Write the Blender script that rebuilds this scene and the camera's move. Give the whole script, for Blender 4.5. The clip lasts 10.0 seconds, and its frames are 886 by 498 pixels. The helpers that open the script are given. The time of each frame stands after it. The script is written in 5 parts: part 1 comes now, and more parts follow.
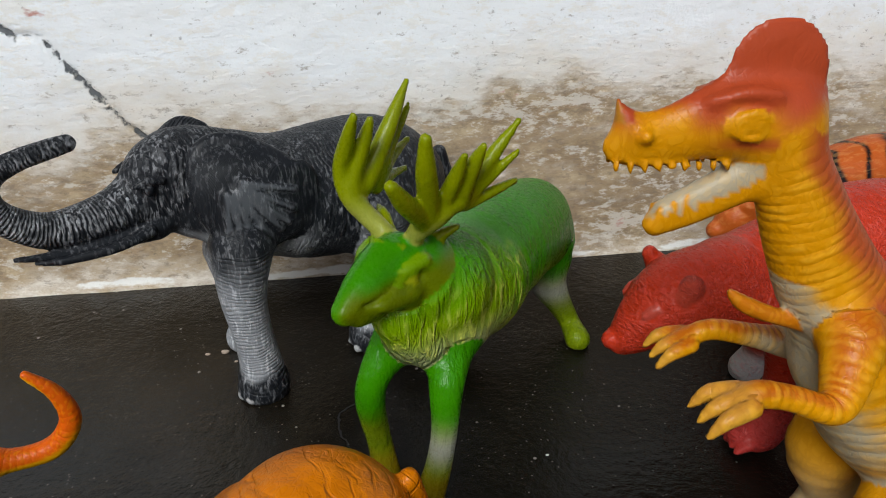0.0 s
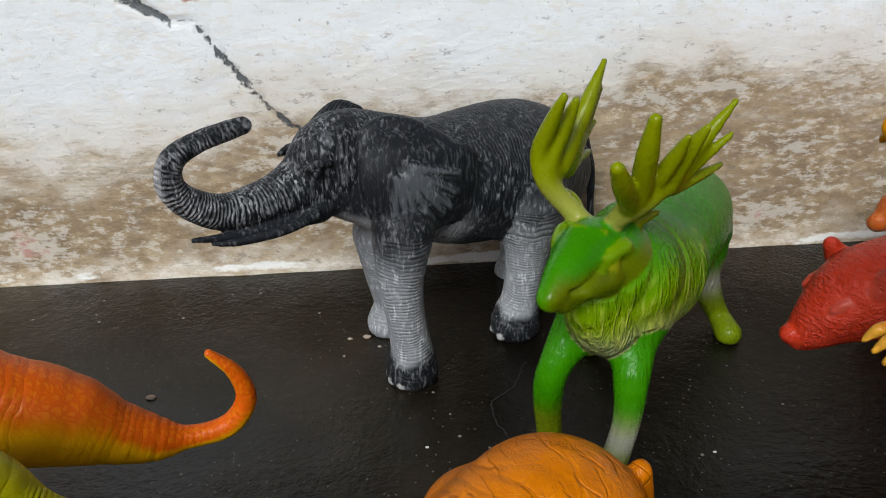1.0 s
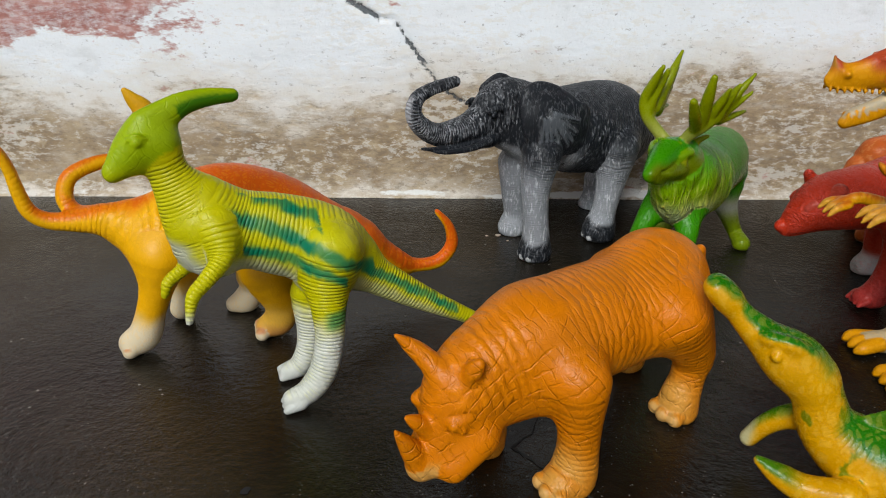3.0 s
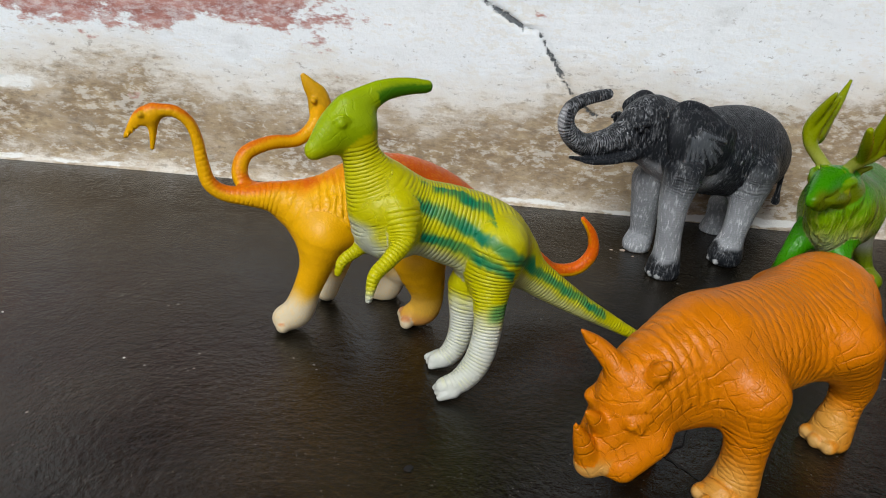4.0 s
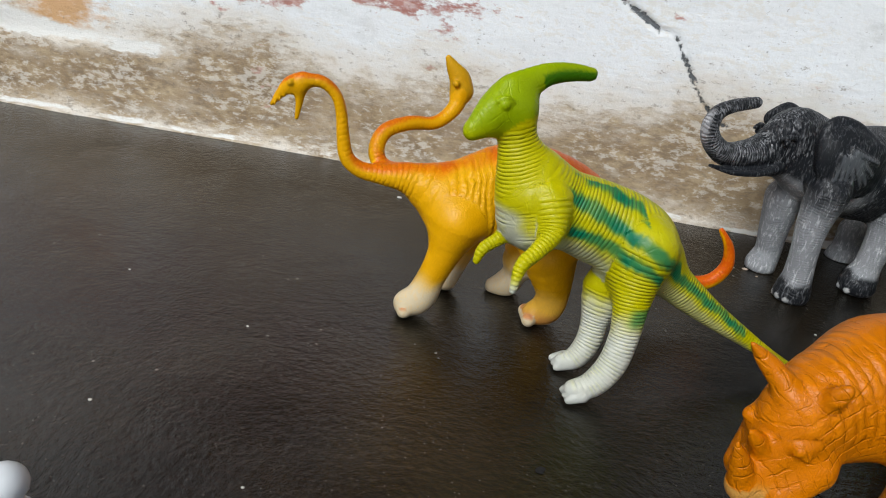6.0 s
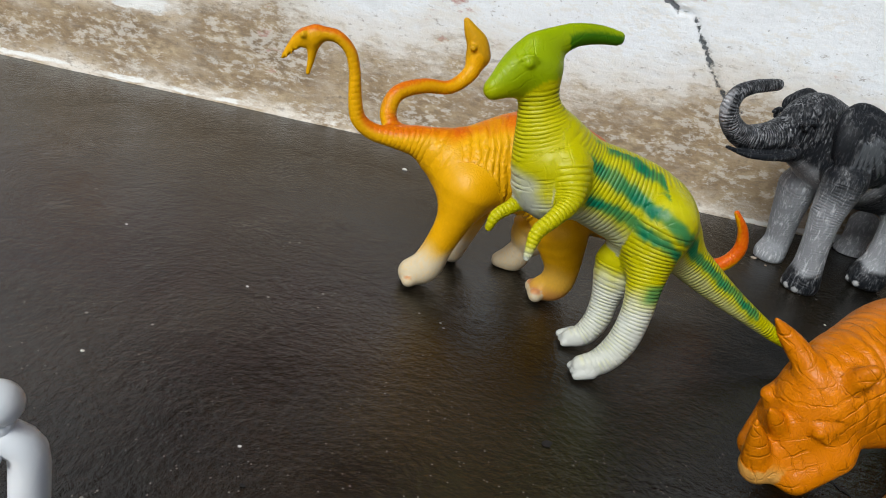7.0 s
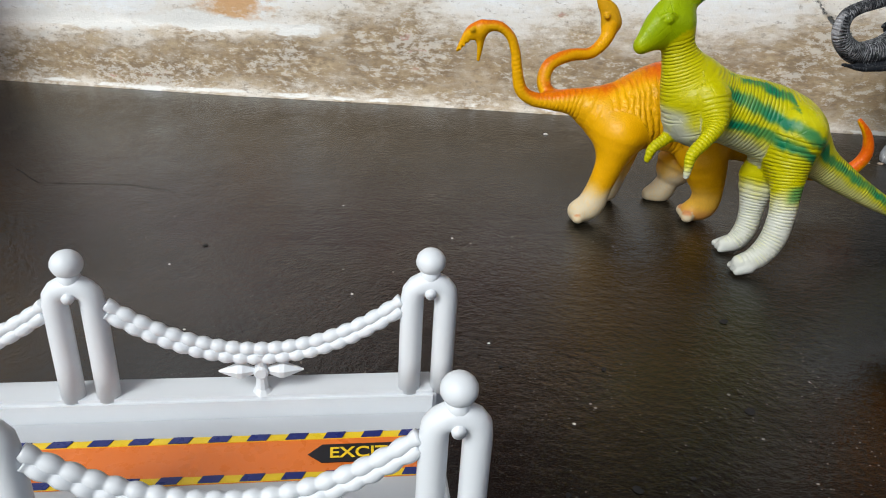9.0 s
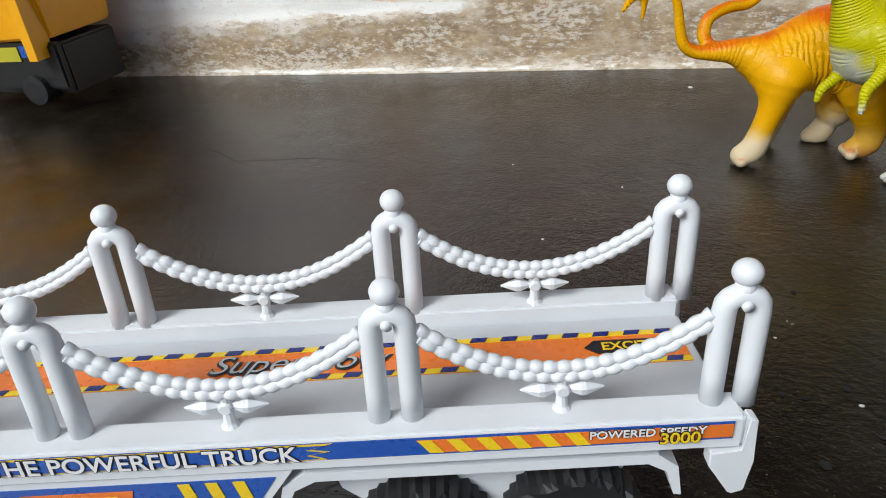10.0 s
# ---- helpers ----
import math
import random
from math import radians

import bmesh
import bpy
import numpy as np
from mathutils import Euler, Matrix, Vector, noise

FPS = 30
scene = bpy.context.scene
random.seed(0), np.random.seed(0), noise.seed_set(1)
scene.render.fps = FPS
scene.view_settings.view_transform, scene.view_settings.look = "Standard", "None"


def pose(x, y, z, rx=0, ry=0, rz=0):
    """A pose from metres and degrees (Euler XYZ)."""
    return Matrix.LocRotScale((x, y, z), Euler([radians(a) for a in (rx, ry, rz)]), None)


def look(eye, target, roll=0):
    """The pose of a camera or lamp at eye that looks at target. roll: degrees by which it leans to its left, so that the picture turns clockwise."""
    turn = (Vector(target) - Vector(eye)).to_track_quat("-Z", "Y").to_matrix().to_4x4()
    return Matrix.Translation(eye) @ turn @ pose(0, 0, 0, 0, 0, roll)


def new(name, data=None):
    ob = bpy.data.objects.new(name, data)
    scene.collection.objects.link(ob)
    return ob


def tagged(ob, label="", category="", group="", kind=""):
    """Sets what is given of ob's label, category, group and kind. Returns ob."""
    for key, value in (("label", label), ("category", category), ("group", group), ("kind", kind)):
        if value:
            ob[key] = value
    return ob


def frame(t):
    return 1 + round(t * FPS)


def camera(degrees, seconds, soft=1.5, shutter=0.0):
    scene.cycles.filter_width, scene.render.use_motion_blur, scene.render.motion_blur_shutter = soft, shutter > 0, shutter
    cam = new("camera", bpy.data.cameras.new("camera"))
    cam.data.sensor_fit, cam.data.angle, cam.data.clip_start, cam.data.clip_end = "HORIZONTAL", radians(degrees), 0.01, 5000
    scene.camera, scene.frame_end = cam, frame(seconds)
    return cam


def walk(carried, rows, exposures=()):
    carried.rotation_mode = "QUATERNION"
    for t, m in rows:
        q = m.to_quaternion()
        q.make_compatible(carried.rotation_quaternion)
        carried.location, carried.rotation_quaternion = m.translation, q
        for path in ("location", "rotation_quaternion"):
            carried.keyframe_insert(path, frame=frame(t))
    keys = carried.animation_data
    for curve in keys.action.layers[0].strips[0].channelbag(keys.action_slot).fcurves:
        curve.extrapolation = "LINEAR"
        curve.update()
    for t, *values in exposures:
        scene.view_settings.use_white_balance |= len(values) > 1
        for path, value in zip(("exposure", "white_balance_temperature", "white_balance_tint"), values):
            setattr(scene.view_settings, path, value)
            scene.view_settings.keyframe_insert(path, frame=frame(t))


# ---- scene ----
cam = camera(62.3, 10.0, soft=1.0)
PATH = [
    (0, (0.083, 0.066, 0.226), (0.255, 1.831, -0.699), -0.7),
    (0.5, (0.057, 0.076, 0.228), (0.125, 1.847, -0.699), -2.0),
    (1, (0.037, 0.073, 0.222), (0.057, 1.838, -0.718), -2.0),
    (1.5, (0.024, 0.017, 0.221), (0.027, 1.753, -0.773), -1.6),
    (2, (0.0, -0.061, 0.228), (-0.006, 1.67, -0.773), -1.0),
    (2.2, (-0.022, -0.094, 0.235), (-0.013, 1.647, -0.749), -0.8),
    (3.3, (-0.069, -0.133, 0.251), (-0.101, 1.659, -0.638), 2.3),
    (3.5, (-0.096, -0.14, 0.24), (-0.169, 1.652, -0.645), 3.2),
    (4, (-0.108, -0.141, 0.242), (-0.225, 1.658, -0.624), 4.6),
    (4.5, (-0.11, -0.141, 0.232), (-0.254, 1.654, -0.638), 5.7),
    (5, (-0.124, -0.14, 0.23), (-0.318, 1.654, -0.634), 6.3),
    (5.5, (-0.149, -0.139, 0.233), (-0.392, 1.649, -0.629), 6.7),
    (6.8, (-0.153, -0.138, 0.206), (-0.405, 1.644, -0.667), 10.4),
    (7, (-0.159, -0.135, 0.206), (-0.398, 1.644, -0.675), 10.9),
    (7.5, (-0.162, -0.138, 0.211), (-0.424, 1.638, -0.671), 10.7),
    (8, (-0.166, -0.138, 0.214), (-0.464, 1.632, -0.668), 9.7),
    (8.5, (-0.185, -0.165, 0.242), (-0.566, 1.585, -0.649), 5.6),
    (9, (-0.184, -0.235, 0.22), (-0.684, 1.461, -0.715), -0.8),
    (9.5, (-0.207, -0.286, 0.237), (-0.848, 1.333, -0.747), -5.3),
    (10, (-0.223, -0.302, 0.233), (-0.956, 1.28, -0.747), -7.5),
]
walk(cam, [(t, look(eye, target, roll)) for t, eye, target, roll in PATH],
     exposures=[(0, -0.10), (2, -0.02), (3.5, -0.09), (5.5, -0.08), (7, -0.04), (8, 0.03), (9, 0.0), (10, 0.02)])

# ---- world and light: a covered porch, open to an overcast sky behind the camera ----
world = bpy.data.worlds.new("world")
scene.world = world
world.use_nodes = True
wn = world.node_tree.nodes
sky = wn.new("ShaderNodeTexSky")
sky.sky_type = "NISHITA"
sky.sun_disc = False
sky.sun_elevation = radians(50)
sky.sun_rotation = radians(200)
sky.air_density, sky.dust_density, sky.ozone_density = 1.0, 4.0, 1.0
wn["Background"].inputs["Strength"].default_value = 0.105
world.node_tree.links.new(sky.outputs[0], wn["Background"].inputs[0])

sun_data = bpy.data.lights.new("sun", "SUN")
sun_data.energy, sun_data.angle, sun_data.color = 3.0, radians(26), (0.905, 0.98, 1.0)
sun = new("sun", sun_data)
sun.matrix_world = look((-1.0, -2.25, 2.5), (0, 0.2, 0))

# ---- materials ----
def node_material(name):
    m = bpy.data.materials.new(name)
    m.use_nodes = True
    nt = m.node_tree
    b = nt.nodes["Principled BSDF"]

    def add(kind, **values):
        n = nt.nodes.new("ShaderNode" + kind)
        for key, value in values.items():
            if key in n.inputs:
                n.inputs[key].default_value = value
            else:
                setattr(n, key, value)
        return n

    def join(a, b2):
        nt.links.new(a, b2)
    return m, b, add, join


def ramp(add, join, src, stops):
    r = add("ValToRGB")
    while len(r.color_ramp.elements) < len(stops):
        r.color_ramp.elements.new(0.5)
    for e, (pos, col) in zip(r.color_ramp.elements, stops):
        e.position = pos
        e.color = (col, col, col, 1) if isinstance(col, (int, float)) else (*col, 1)
    join(src, r.inputs[0])
    return r.outputs[0]


def math_node(add, join, op, a, b=None, clamp=False):
    n = add("Math", operation=op, use_clamp=clamp)
    for i, v in enumerate((a, b)):
        if v is None:
            continue
        if isinstance(v, (int, float)):
            n.inputs[i].default_value = v
        else:
            join(v, n.inputs[i])
    return n.outputs[0]


def mixed(add, join, fac, a, b, blend="MIX"):
    n = add("Mix", data_type="RGBA", blend_type=blend)
    for sock, v in ((n.inputs["Factor"], fac), (n.inputs[6], a), (n.inputs[7], b)):
        if isinstance(v, (int, float)):
            sock.default_value = v
        elif isinstance(v, tuple):
            sock.default_value = (*v, 1)
        else:
            join(v, sock)
    return n.outputs[2]


def toy_plastic(name, ribs=0.0, rib_period=0.0028, wobble=3.0, crest=0.8, patchy=0.3, wrinkle=0.0, wrinkle_scale=260.0, fur=0.0, fur_scale=(300, 300, 40),
                dry=None, rough=0.42, hatch=0.0):
    """Painted soft plastic: sprayed colours from the mesh's paint, moulded ribs along the limbs, wrinkles, fur, hatching, dry brushed ridges."""
    m, b, add, join = node_material(name)
    paint = add("Attribute", attribute_name="paint")
    along = add("Attribute", attribute_name="along")
    ribbed = add("Attribute", attribute_name="ribs")
    co = add("TexCoord").outputs["Object"]
    soft = add("TexNoise", Scale=60.0, Detail=4.0)
    join(co, soft.inputs["Vector"])
    fine = add("TexNoise", Scale=900.0, Detail=3.0)
    join(co, fine.inputs["Vector"])
    height = math_node(add, join, "MULTIPLY", fine.outputs[0], 0.10)
    ridges = []
    if ribs:
        ph = math_node(add, join, "MULTIPLY", along.outputs["Fac"], 2 * math.pi / rib_period)
        wob = math_node(add, join, "MULTIPLY", soft.outputs[0], wobble)
        s = math_node(add, join, "SINE", math_node(add, join, "ADD", ph, wob))
        s = math_node(add, join, "MULTIPLY", math_node(add, join, "ABSOLUTE", s), ribs)
        s = math_node(add, join, "MULTIPLY", s, ribbed.outputs["Fac"])
        broken = add("TexNoise", Scale=170.0, Detail=2.0)
        join(co, broken.inputs["Vector"])
        s = math_node(add, join, "MULTIPLY", s, ramp(add, join, broken.outputs[0], [(0.32, 0.35), (0.6, 1.0)]))
        height = math_node(add, join, "ADD", height, s)
        ridges.append(math_node(add, join, "DIVIDE", s, ribs))
    if wrinkle:
        st = add("Mapping", vector_type="POINT")
        st.inputs["Scale"].default_value = (1.0, 1.0, 0.45)
        warp = add("TexNoise", Scale=90.0, Detail=2.0)
        join(co, warp.inputs["Vector"])
        w2 = add("VectorMath", operation="MULTIPLY_ADD")
        join(warp.outputs["Color"], w2.inputs[0])
        w2.inputs[1].default_value = (0.012, 0.012, 0.012)
        join(co, w2.inputs[2])
        join(w2.outputs[0], st.inputs["Vector"])
        v = add("TexVoronoi", feature="DISTANCE_TO_EDGE", Scale=wrinkle_scale)
        join(st.outputs[0], v.inputs["Vector"])
        c = ramp(add, join, v.outputs["Distance"], [(0.0, 0.0), (0.18, 0.8), (1.0, 1.0)])
        height = math_node(add, join, "ADD", height, math_node(add, join, "MULTIPLY", c, wrinkle))
        ridges.append(math_node(add, join, "MULTIPLY", c, crest))
    if hatch:
        for lean, size in ((0.95, 58.0), (-0.55, 72.0)):
            w = add("TexWave", Scale=size, Distortion=4.5, Detail=2.5)
            w.inputs["Detail Scale"].default_value = 1.3
            mp = add("Mapping")
            mp.inputs["Rotation"].default_value = (0, lean, 0.15)
            join(co, mp.inputs["Vector"])
            join(mp.outputs[0], w.inputs["Vector"])
            c = ramp(add, join, w.outputs["Fac"], [(0.0, 0.0), (0.10, 0.9), (1.0, 1.0)])
            fade = add("TexNoise", Scale=70.0 + size * 0.5, Detail=2.0)
            join(co, fade.inputs["Vector"])
            c = math_node(add, join, "MAXIMUM", c, ramp(add, join, fade.outputs[0], [(0.42, 0.0), (0.58, 1.0)]))
            height = math_node(add, join, "ADD", height, math_node(add, join, "MULTIPLY", c, hatch))
    if fur:
        mp = add("Mapping")
        mp.inputs["Scale"].default_value = fur_scale
        mp.inputs["Rotation"].default_value = (0, 0.4, 0)
        join(co, mp.inputs["Vector"])
        f = add("TexNoise", Scale=1.0, Detail=3.0, Distortion=0.6)
        join(mp.outputs[0], f.inputs["Vector"])
        hair = math_node(add, join, "MULTIPLY", math_node(add, join, "MULTIPLY", f.outputs[0], fur), ribbed.outputs["Fac"])
        height = math_node(add, join, "ADD", height, hair)
        ridges.append(ramp(add, join, f.outputs[0], [(0.35, 0.0), (0.65, 1.0)]))
    bump = add("Bump", Strength=1.0, Distance=0.001)
    join(height, bump.inputs["Height"])
    join(bump.outputs[0], b.inputs["Normal"])
    tone = ramp(add, join, soft.outputs[0], [(0.3, 0.86), (0.7, 1.0)])
    col = mixed(add, join, 1.0, paint.outputs["Color"], tone, "MULTIPLY")
    if dry:
        amount = add("Attribute", attribute_name="dry")
        top = ridges[0]
        for other in ridges[1:]:
            top = math_node(add, join, "MAXIMUM", top, other)
        hi = ramp(add, join, top, [(0.5, 0.0), (0.95, 1.0)])
        patch = add("TexNoise", Scale=140.0, Detail=5.0, Roughness=0.7)
        join(co, patch.inputs["Vector"])
        pm = ramp(add, join, patch.outputs[0], [(0.40, 1.0 - patchy), (0.62, 1.0)])
        fac = math_node(add, join, "MULTIPLY", math_node(add, join, "MULTIPLY", hi, pm), amount.outputs["Fac"], True)
        col = mixed(add, join, fac, col, dry)
    join(col, b.inputs["Base Color"])
    join(ramp(add, join, fine.outputs[0], [(0.3, rough - 0.06), (0.7, rough + 0.08)]), b.inputs["Roughness"])
    b.inputs["Specular IOR Level"].default_value = 0.2
    b.inputs["Subsurface Weight"].default_value = 0.0
    return m


def plain(name, color, rough=0.5, metal=0.0, grain=250.0, depth=0.06, vary=0.12, spec=0.5):
    m, b, add, join = node_material(name)
    co = add("TexCoord").outputs["Object"]
    n = add("TexNoise", Scale=grain, Detail=4.0)
    join(co, n.inputs["Vector"])
    big = add("TexNoise", Scale=grain / 12, Detail=3.0)
    join(co, big.inputs["Vector"])
    tone = ramp(add, join, big.outputs[0], [(0.3, 1.0 - vary), (0.7, 1.0)])
    join(mixed(add, join, 1.0, color, tone, "MULTIPLY"), b.inputs["Base Color"])
    join(ramp(add, join, n.outputs[0], [(0.3, max(0.02, rough - 0.07)), (0.7, rough + 0.07)]), b.inputs["Roughness"])
    b.inputs["Metallic"].default_value = metal
    b.inputs["Specular IOR Level"].default_value = spec
    bump = add("Bump", Strength=depth, Distance=0.0006)
    join(n.outputs[0], bump.inputs["Height"])
    join(bump.outputs[0], b.inputs["Normal"])
    return m


# ---- moulded figures: rounded chains and masses blended into one skin ----
def bent(points, sub):
    """A smooth curve through the rows of points."""
    p = np.array(points, float)
    if len(p) < 3 or sub < 2:
        return p
    q = np.vstack([2 * p[0] - p[1], p, 2 * p[-1] - p[-2]])
    rows = []
    for i in range(1, len(q) - 2):
        for t in np.arange(sub) / sub:
            a, b, c, d = q[i - 1:i + 3]
            rows.append(0.5 * (2 * b + (c - a) * t + (2 * a - 5 * b + 4 * c - d) * t * t + (3 * b - a - 3 * c + d) * t ** 3))
    rows.append(p[-1])
    rows = np.array(rows)
    rows[:, 3] = np.maximum(rows[:, 3], 0.0004)
    return rows


class Figure:
    def __init__(self, cell=0.0012):
        self.cell, self.parts = cell, []

    def chain(self, name, points, k=0.004, wide=1.0, sub=4, cut=False):
        """A tapering limb through points (x, y, z, radius). k: how softly it melts into the rest; wide: its breadth across, by its height."""
        p = bent(points, sub)
        if len(p) == 1:
            p = np.vstack([p, p + (0.0002, 0, 0, 0)])
        mid = p[:, 1].mean()
        p = np.array(p)
        p[:, 1] = mid + (p[:, 1] - mid) / wide
        self.parts.append((name, p, k, wide, mid, cut))

    def move(self, names, dx=0.0, dy=0.0, dz=0.0):
        """Carry the named limbs, as laid so far, to one side."""
        self.parts = [(n, p + (dx, dy, dz, 0), k, w, mid + dy, cut) if n in names else (n, p, k, w, mid, cut) for n, p, k, w, mid, cut in self.parts]

    def face(self, name, x, z):
        """Where the near side of a named limb lies, across."""
        piece = [p for p in self.parts if p[0] == name][0]
        ys = np.arange(0.070, 0.005, -0.0004)
        d = self.distance(piece, np.stack([0 * ys + x, ys, 0 * ys + z], 1))
        hit = np.nonzero(d < 0)[0]
        return float(ys[hit[0]]) if len(hit) else float(ys[np.argmin(d)])

    def distance(self, part, q, along=False):
        name, p, k, wide, mid, cut = part
        q = q.astype(np.float32)
        q = np.stack([q[..., 0], mid + (q[..., 1] - mid) / wide, q[..., 2]], -1)
        c = p.copy()
        best, run, tried = None, 0.0, []
        for a, b in zip(c[:-1], c[1:]):
            ab = (b[:3] - a[:3]).astype(np.float32)
            n = float(ab @ ab) + 1e-12
            t = np.clip(((q - a[:3].astype(np.float32)) @ ab) / n, 0, 1)
            d = np.sqrt((((q - a[:3].astype(np.float32)) - t[..., None] * ab) ** 2).sum(-1)) - (a[3] + (b[3] - a[3]) * t)
            best = d if best is None else np.minimum(best, d)
            if along:
                tried.append((d, run + t * n ** 0.5))
            run += n ** 0.5
        if along:
            weights = [np.exp(-(d - best) / 0.0016) for d, r in tried]
            where = sum(w * r for w, (d, r) in zip(weights, tried)) / sum(weights)
        return (best * min(1.0, wide), where) if along else best * min(1.0, wide)

    def skin(self):
        h = self.cell
        low = np.min([p[:, :3].min(0) - p[:, 3].max() * max(1, w) for _, p, k, w, m, c in self.parts if not c], 0) - 4 * h
        high = np.max([p[:, :3].max(0) + p[:, 3].max() * max(1, w) for _, p, k, w, m, c in self.parts if not c], 0) + 4 * h
        low[2] = min(low[2], -2 * h)
        n = np.ceil((high - low) / h).astype(int) + 1
        axes = [(low[i] + h * np.arange(n[i])).astype(np.float32) for i in range(3)]
        field = np.full(n, 0.02, np.float32)
        for part in self.parts:
            name, p, k, wide, mid, cut = part
            r = p[:, 3].max() * max(1.0, wide) + k + 3 * h
            a = np.clip(((p[:, :3].min(0) - r - low) / h).astype(int), 0, n - 1)
            b = np.clip(((p[:, :3].max(0) + r - low) / h).astype(int) + 2, 1, n)
            box = tuple(slice(i, j) for i, j in zip(a, b))
            grid = np.stack(np.meshgrid(*[ax[s] for ax, s in zip(axes, box)], indexing="ij"), -1)
            d = self.distance(part, grid)
            f = field[box]
            if cut:
                w = np.clip(0.5 - 0.5 * (f + d) / k, 0, 1)
                field[box] = f * (1 - w) - d * w + k * w * (1 - w)
            else:
                w = np.clip(0.5 + 0.5 * (f - d) / k, 0, 1)
                field[box] = f * (1 - w) + d * w - k * w * (1 - w)
        field = np.maximum(field, -axes[2][None, None, :] + 0.0)   # flat soles on the floor
        return nets(field, low, h)

    def build(self, name, paint, material, label, category, where, heading, group="", deep=1.4):
        verts, quads, normals = self.skin()
        me = bpy.data.meshes.new(name)
        me.from_pydata(verts.tolist(), [], quads.tolist())
        me.polygons.foreach_set("use_smooth", np.ones(len(me.polygons), bool))
        solid = [p for p in self.parts if not p[5]]
        ds, second = np.full(len(verts), 9.0), np.full(len(verts), 9.0)
        tag = np.zeros(len(verts), int)
        run = np.zeros(len(verts))
        for i, part in enumerate(solid):
            d, w = self.distance(part, verts, True)
            closer = d < ds
            second = np.where(closer, ds, np.minimum(second, d))
            ds, tag, run = np.where(closer, d, ds), np.where(closer, i, tag), np.where(closer, w, run)
        names = np.array([p[0] for p in solid])[tag]
        col, ribs, dry = paint(verts, names, run, normals)
        ribs = ribs * step(-0.0002, 0.0030, second - ds)
        at = me.attributes.new("paint", "FLOAT_COLOR", "POINT")
        at.data.foreach_set("color", np.hstack([0.8 * np.clip(col, 0, 1) ** deep, np.ones((len(verts), 1))]).astype(np.float32).ravel())
        for key, value in (("along", run), ("ribs", ribs), ("dry", dry)):
            a = me.attributes.new(key, "FLOAT", "POINT")
            a.data.foreach_set("value", np.broadcast_to(value, len(verts)).astype(np.float32))
        me.materials.append(material)
        ob = new(name, me)
        ob.matrix_world = pose(where[0], where[1], 0.0, 0, 0, heading)
        return tagged(ob, label, category, group)


def nets(f, low, h):
    """The surface where the field is zero, as quads."""
    inside = f < 0
    nx, ny, nz = f.shape
    corners = [(i, j, k) for i in (0, 1) for j in (0, 1) for k in (0, 1)]
    part = {c: inside[c[0]:nx - 1 + c[0], c[1]:ny - 1 + c[1], c[2]:nz - 1 + c[2]] for c in corners}
    count = sum(v.astype(np.int8) for v in part.values())
    cells = np.argwhere((count > 0) & (count < 8))
    index = np.full((nx - 1, ny - 1, nz - 1), -1, np.int64)
    index[tuple(cells.T)] = np.arange(len(cells))
    total, number = np.zeros((len(cells), 3)), np.zeros(len(cells))
    for a in corners:
        for axis in range(3):
            if a[axis]:
                continue
            b = tuple(v + (i == axis) for i, v in enumerate(a))
            va, vb = f[tuple((cells + a).T)], f[tuple((cells + b).T)]
            cross = (va < 0) != (vb < 0)
            t = np.where(cross, va / np.where(cross, va - vb, 1), 0)
            pos = np.array(a, float) + t[:, None] * np.eye(3)[axis]
            total += pos * cross[:, None]
            number += cross
    verts = low + h * (cells + total / number[:, None])
    quads = []
    for axis in range(3):
        u, v = (axis + 1) % 3, (axis + 2) % 3
        lo = [slice(1, s - 1) for s in f.shape]
        lo[axis] = slice(0, f.shape[axis] - 1)
        hi = list(lo)
        hi[axis] = slice(1, f.shape[axis])
        a, b = inside[tuple(lo)], inside[tuple(hi)]
        for out, mask in ((True, a & ~b), (False, ~a & b)):
            e = np.argwhere(mask)
            if not len(e):
                continue
            e = e + np.array([s.start for s in lo])
            du, dv = np.eye(3, dtype=int)[u], np.eye(3, dtype=int)[v]
            q = np.stack([index[tuple((e - du * i - dv * j).T)] for i, j in ((1, 1), (0, 1), (0, 0), (1, 0))], 1)
            quads.append(q if out else q[:, ::-1])
    quads = np.vstack(quads)
    quads = quads[(quads >= 0).all(1)]
    g = np.stack(np.gradient(f, h), -1)[tuple(cells.T)]
    return verts, quads, g / (np.linalg.norm(g, axis=1, keepdims=True) + 1e-9)


def step(a, b, x):
    t = np.clip((x - a) / (b - a), 0, 1)
    return t * t * (3 - 2 * t)


def blend(a, b, t):
    return a + (np.asarray(b, float) - a) * np.asarray(t)[:, None]


def wavy(p, scale, seed=0.0):
    """Cheap smooth unevenness between -1 and 1."""
    q = p * scale + seed
    return (np.sin(q[:, 0] + 1.7 * np.sin(q[:, 1] * 1.3)) + np.sin(q[:, 1] * 1.1 + 1.3 * np.sin(q[:, 2])) + np.sin(q[:, 2] * 1.2 + 1.9 * np.sin(q[:, 0] * 0.9))) / 3


def among(names, *wanted):
    return np.isin(names, wanted)


def full(verts, color):
    return np.tile(np.array(color, float), (len(verts), 1))


# ---- plain meshes ----
def part(name, bm, material, parent=None, label="", smooth=False):
    me = bpy.data.meshes.new(name)
    bmesh.ops.recalc_face_normals(bm, faces=bm.faces)
    bm.to_mesh(me)
    bm.free()
    if smooth:
        me.polygons.foreach_set("use_smooth", np.ones(len(me.polygons), bool))
    me.materials.append(material)
    ob = new(name, me)
    if parent is not None:
        ob.parent = parent
    if label:
        ob["label"] = label
    return ob


